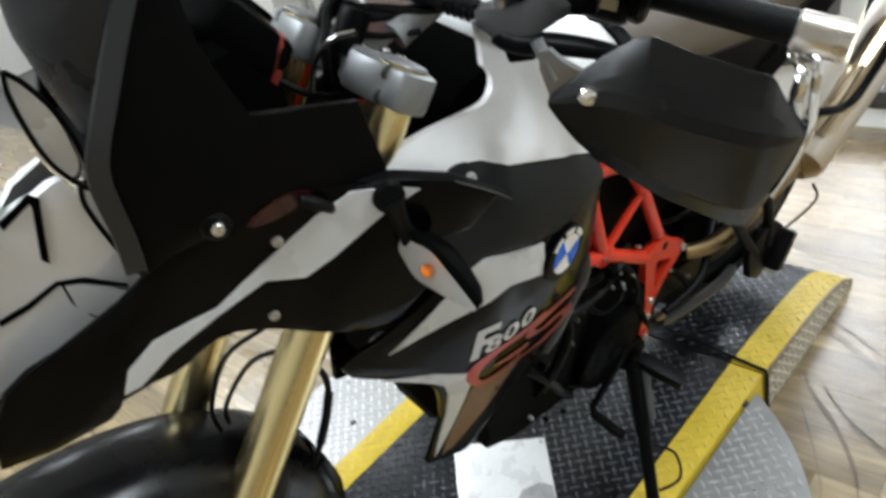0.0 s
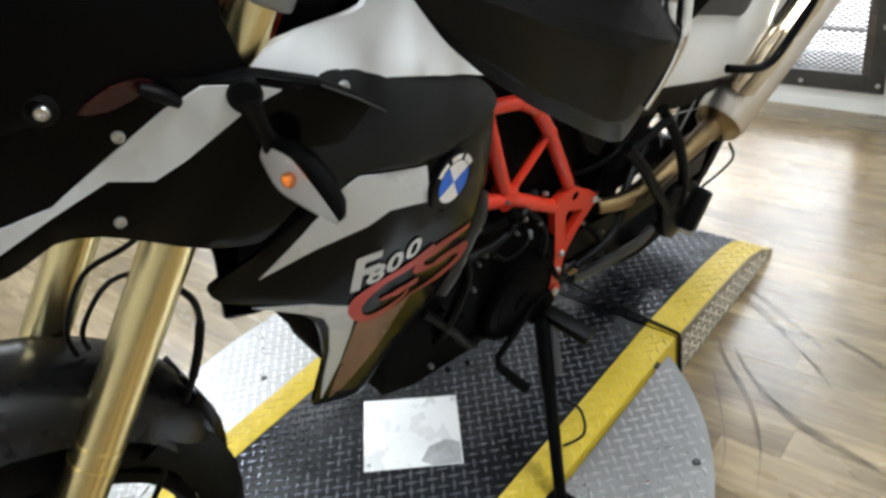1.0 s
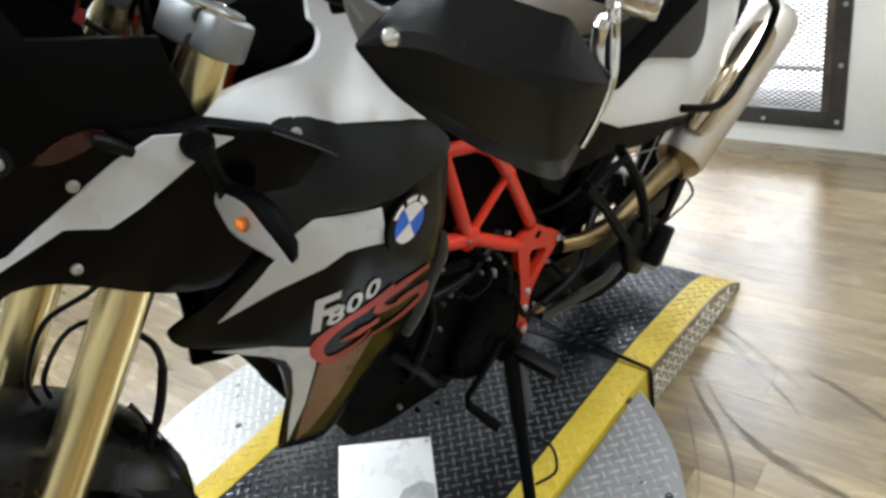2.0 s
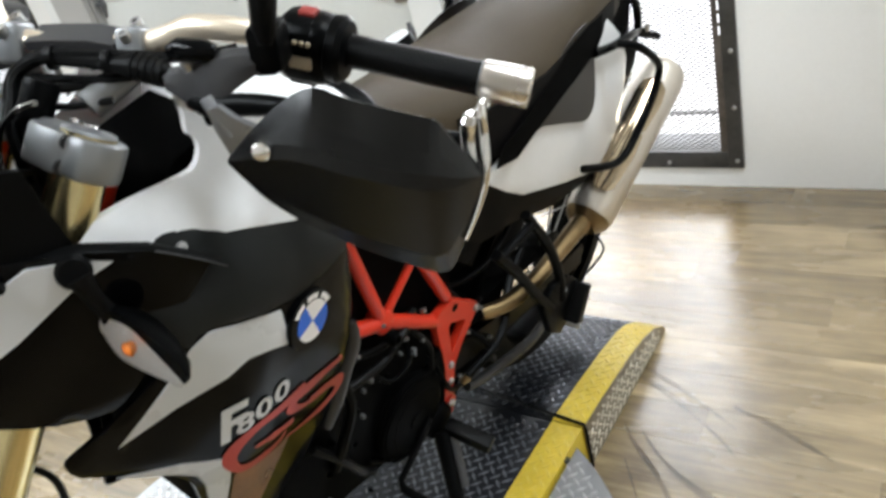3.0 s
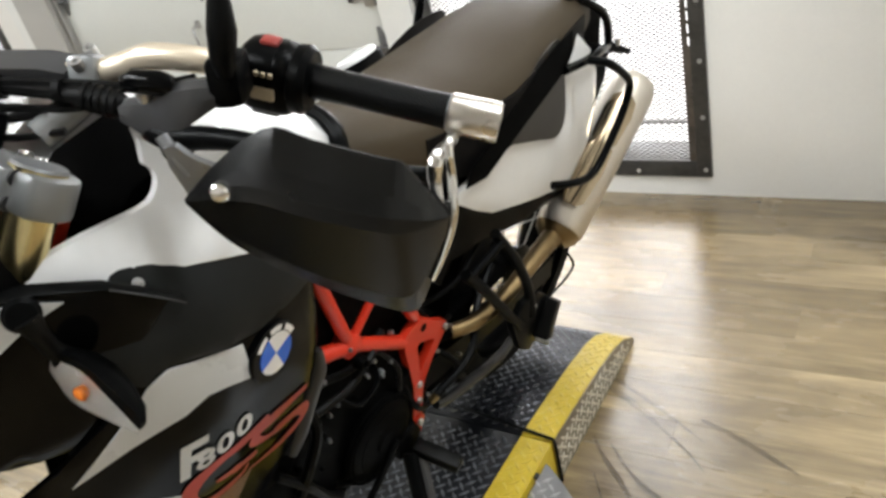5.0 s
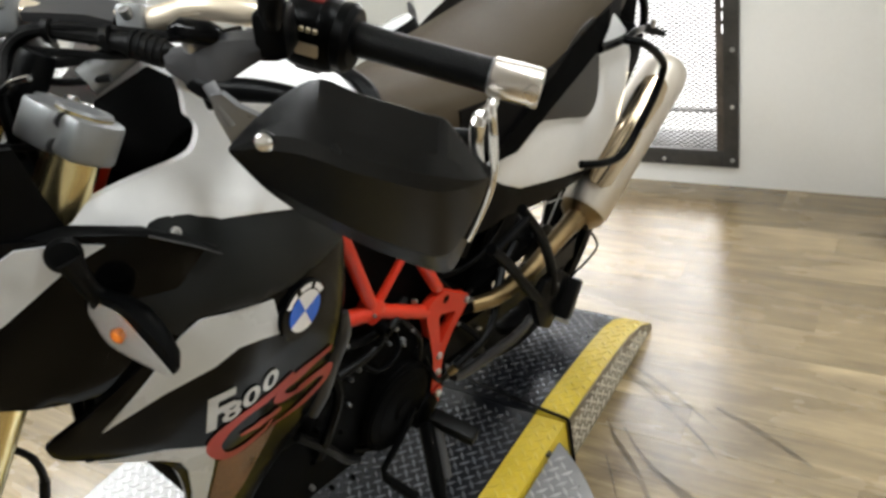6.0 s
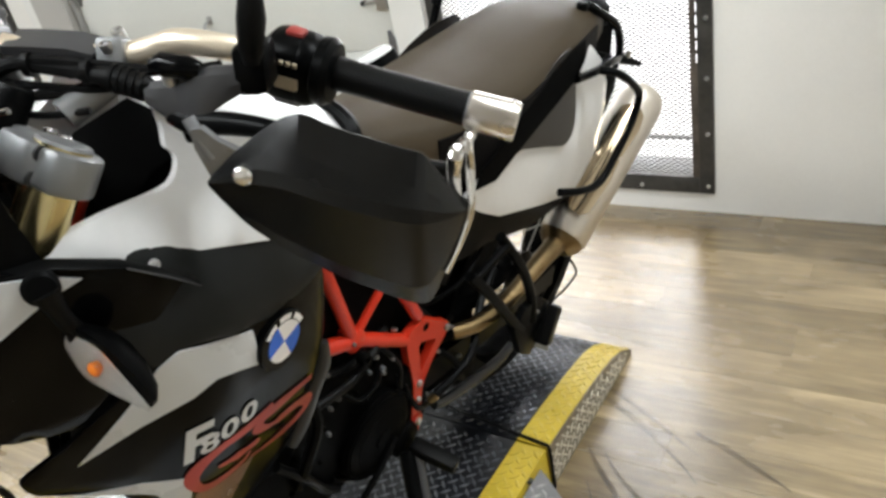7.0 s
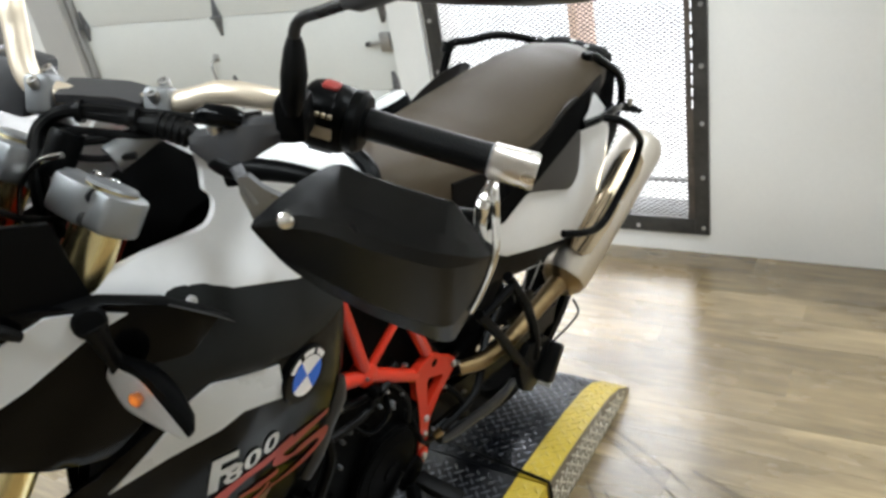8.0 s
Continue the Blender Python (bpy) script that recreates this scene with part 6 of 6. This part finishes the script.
part("footpeg", moved(box_bm(-.02, .02, -.045, .045, -.018, .018, .007), pose(.218, 1.668, .390, 55, 0, 8)), RUBBER, fb, "folded black rubber footpeg")
part("pin", rod((.196, 1.658, .33), (.231, 1.668, .325), .008), ZINC, fb)
part("hole", lathe((.2105, 1.622, .450), (1, 0, 0), [(0, .010), (.001, .010), (.001, .001)], 14), PLATEWHITE, fb, "pale bolt washer")
bp("rider_peg", moved(box_bm(-.05, .045, -.016, .016, -.012, .012, .005), pose(.205, 1.285, .335, 0, 8, 12)), RUBBER, "black rubber rider footpeg")
bp("peg_bracket", prism([(1.24, .38), (1.29, .39), (1.31, .35), (1.29, .315), (1.24, .325)], 0, .118, .150, .006), ENGINEBLACK, "black peg bracket")
bp("shift_lever", tube([(.15, 1.235, .40), (.155, 1.182, .360), (.158, 1.135, .335), (.165, 1.13, .322), (.20, 1.145, .29), (.215, 1.155, .275)], [.007, .007, .007, .009, .011, .011], 10), SATINBLACK, "black gear shift lever with rubber toe")
S0, S1_ = Vector((.155, 1.262, .335)), Vector((.357, 1.107, .100))
stand = bp("side_stand", tube([S0, S0.lerp(S1_, .35), S0.lerp(S1_, .4), S1_], [.017, .016, .0135, .0115], 14), SATINBLACK, "black steel side stand propped on the deck")
part("sleeve", tube([S0.lerp(S1_, .02) + Vector((.012, .014, .004)), S0.lerp(S1_, .32) + Vector((.012, .014, .004))], .010, 12), PERCHGREY, stand, "dark grey return spring")
part("foot", moved(box_bm(-.03, .03, -.022, .022, -.006, .006, .004), Matrix.Translation(S1_ + Vector((.003, 0, -.006))) @ Euler((0, radians(-14.5), 0)).to_matrix().to_4x4()), SATINBLACK, stand, "black stand foot")
part("wire", tube([S0.lerp(S1_, .45) + Vector((.012, .01, 0)), S0.lerp(S1_, .5) + Vector((.04, .035, .004)), S0.lerp(S1_, .62) + Vector((.045, .035, 0)), S0.lerp(S1_, .70) + Vector((.012, .008, 0))], .0028, 8, 6), RUBBER, stand, "loose black wire loop")

# --- swingarm, rear wheel, shock
for s in (1, -1):
    bp("swingarm", loft([[(s * x0, y, z - h), (s * (x0 + .035), y, z - h), (s * (x0 + .035), y, z + h), (s * x0, y, z + h)] for x0, y, z, h in ((.075, 1.34, .41, .035), (.09, 1.50, .40, .03), (.095, 1.75, .365, .026), (.09, 1.87, .345, .03))]), SATINBLACK, "black box section swingarm", sharp=30)
bp("stand_bar", tube([(.135, 1.375, .345), (.137, 1.42, .325), (.137, 1.60, .270), (.130, 1.68, .262)], [.010, .0115, .0115, .010], 14, 3), GREYPLASTIC, "dark grey steel bar beside the swingarm")
bp("brass_fitting", lathe((.137, 1.372, .372), (.4, .5, .6), [(-.012, .008), (.004, .009), (.010, .006), (.012, .002)], 12), PIPE, "small brass coloured fitting")
bp("chain_guard", loft([[(.055, y, z), (.085, y, z - .004), (.085, y, z - .03), (.055, y, z - .03)] for y, z in ((1.36, .47), (1.55, .455), (1.72, .44))]), MATTBLACK, "black chain guard", sharp=30)
bp("chain", tube([(.07, 1.30, .30), (.07, 1.5, .275), (.07, 1.84, .25)], .007, 6), ENGINEBLACK, "dark drive chain run")
bp("shock", tube([(.0, 1.36, .44), (0, 1.30, .75)], .035, 14), MATTBLACK, "black rear shock")
rear = new("rear_wheel")
rear.parent = bike
rear.location = (0, 1.84, .335)
tagged(rear, "spoked rear wheel with a wide black tyre")
build_wheel(rear, .325, .07, .235, -.085)
bp("rear_mudguard", loft([[(-.08, 1.84 + .37 * math.sin(a), .335 + .37 * math.cos(a)), (.08, 1.84 + .37 * math.sin(a), .335 + .37 * math.cos(a)), (.08, 1.84 + .355 * math.sin(a), .335 + .355 * math.cos(a)), (-.08, 1.84 + .355 * math.sin(a), .335 + .355 * math.cos(a))] for a in (radians(d) for d in range(-70, 21, 10))]), MATTBLACK, "black inner mudguard", sharp=40)


# ---------------------------------------------------------------- plank floor
def plank_mesh(length, width):
    b = box_bm(0.00015, length - 0.00015, 0.00015, width - 0.00015, -0.005, 0.0)
    me = bpy.data.meshes.new("plank")
    b.to_mesh(me)
    b.free()
    me.materials.append(PLANK)
    return me


# tyre scuffs on the planks beside the ramp and the disc
SCUFFS = [([(-.09, 1.945), (-.018, 1.918), (.111, 1.845), (.241, 1.759)], .007), ([(-.10, 1.915), (-.031, 1.884), (.080, 1.818), (.201, 1.728), (.26, 1.67)], .006), ([(-.06, 1.90), (.02, 1.868), (.11, 1.81)], .004),
          ([(-.018, 1.712), (.03, 1.649), (.108, 1.569), (.180, 1.462), (.222, 1.338)], .010), ([(.03, 1.70), (.10, 1.625), (.20, 1.56)], .006), ([(.12, 1.60), (.24, 1.54), (.40, 1.50)], .012),
          ([(.218, 1.832), (.328, 1.785), (.45, 1.72)], .009), ([(.02, 1.60), (.08, 1.50), (.13, 1.40), (.15, 1.30)], .005)]
for path_, half_w in SCUFFS:
    arc = smooth_path([(a, c, 0) for a, c in path_], 8)
    sc = bmesh.new()
    n_ = len(arc) - 1
    w_ = [half_w * (.25 + .75 * math.sin(math.pi * min(1, max(0, .08 + .9 * i / n_)))) for i in range(n_ + 1)]
    side_a = [sc.verts.new((p.x, p.y + w, .0006)) for p, w in zip(arc, w_)]
    side_b = [sc.verts.new((p.x, p.y - w, .0006)) for p, w in zip(arc, w_)]
    for i in range(n_):
        sc.faces.new((side_b[i], side_b[i + 1], side_a[i + 1], side_a[i]))
    part("scuff", sc, SCUFF, FLOOR, "dark rubber tyre scuff", False, recalc=False)

PW, PL = 0.125, 1.22
long_plank = plank_mesh(PL, PW)
rng = random.Random(4)
row = 0
y = WALL - PW
while y > -1.3:
    x = -5.2 + rng.uniform(-1, 0.2)
    while x < XE:
        o = new("plank", long_plank if x + PL < XE else plank_mesh(XE - x, PW))
        o.location, o.parent = (x, y, 0.0), FLOOR
        x += PL
    y -= PW
    row += 1
rest = box_bm(XW, XE, YS, y + PW, -0.005, -0.0005)
tagged(part("plank_rest", rest, PLANK, FLOOR, "more of the same planks behind the camera", False), kind="stuff")
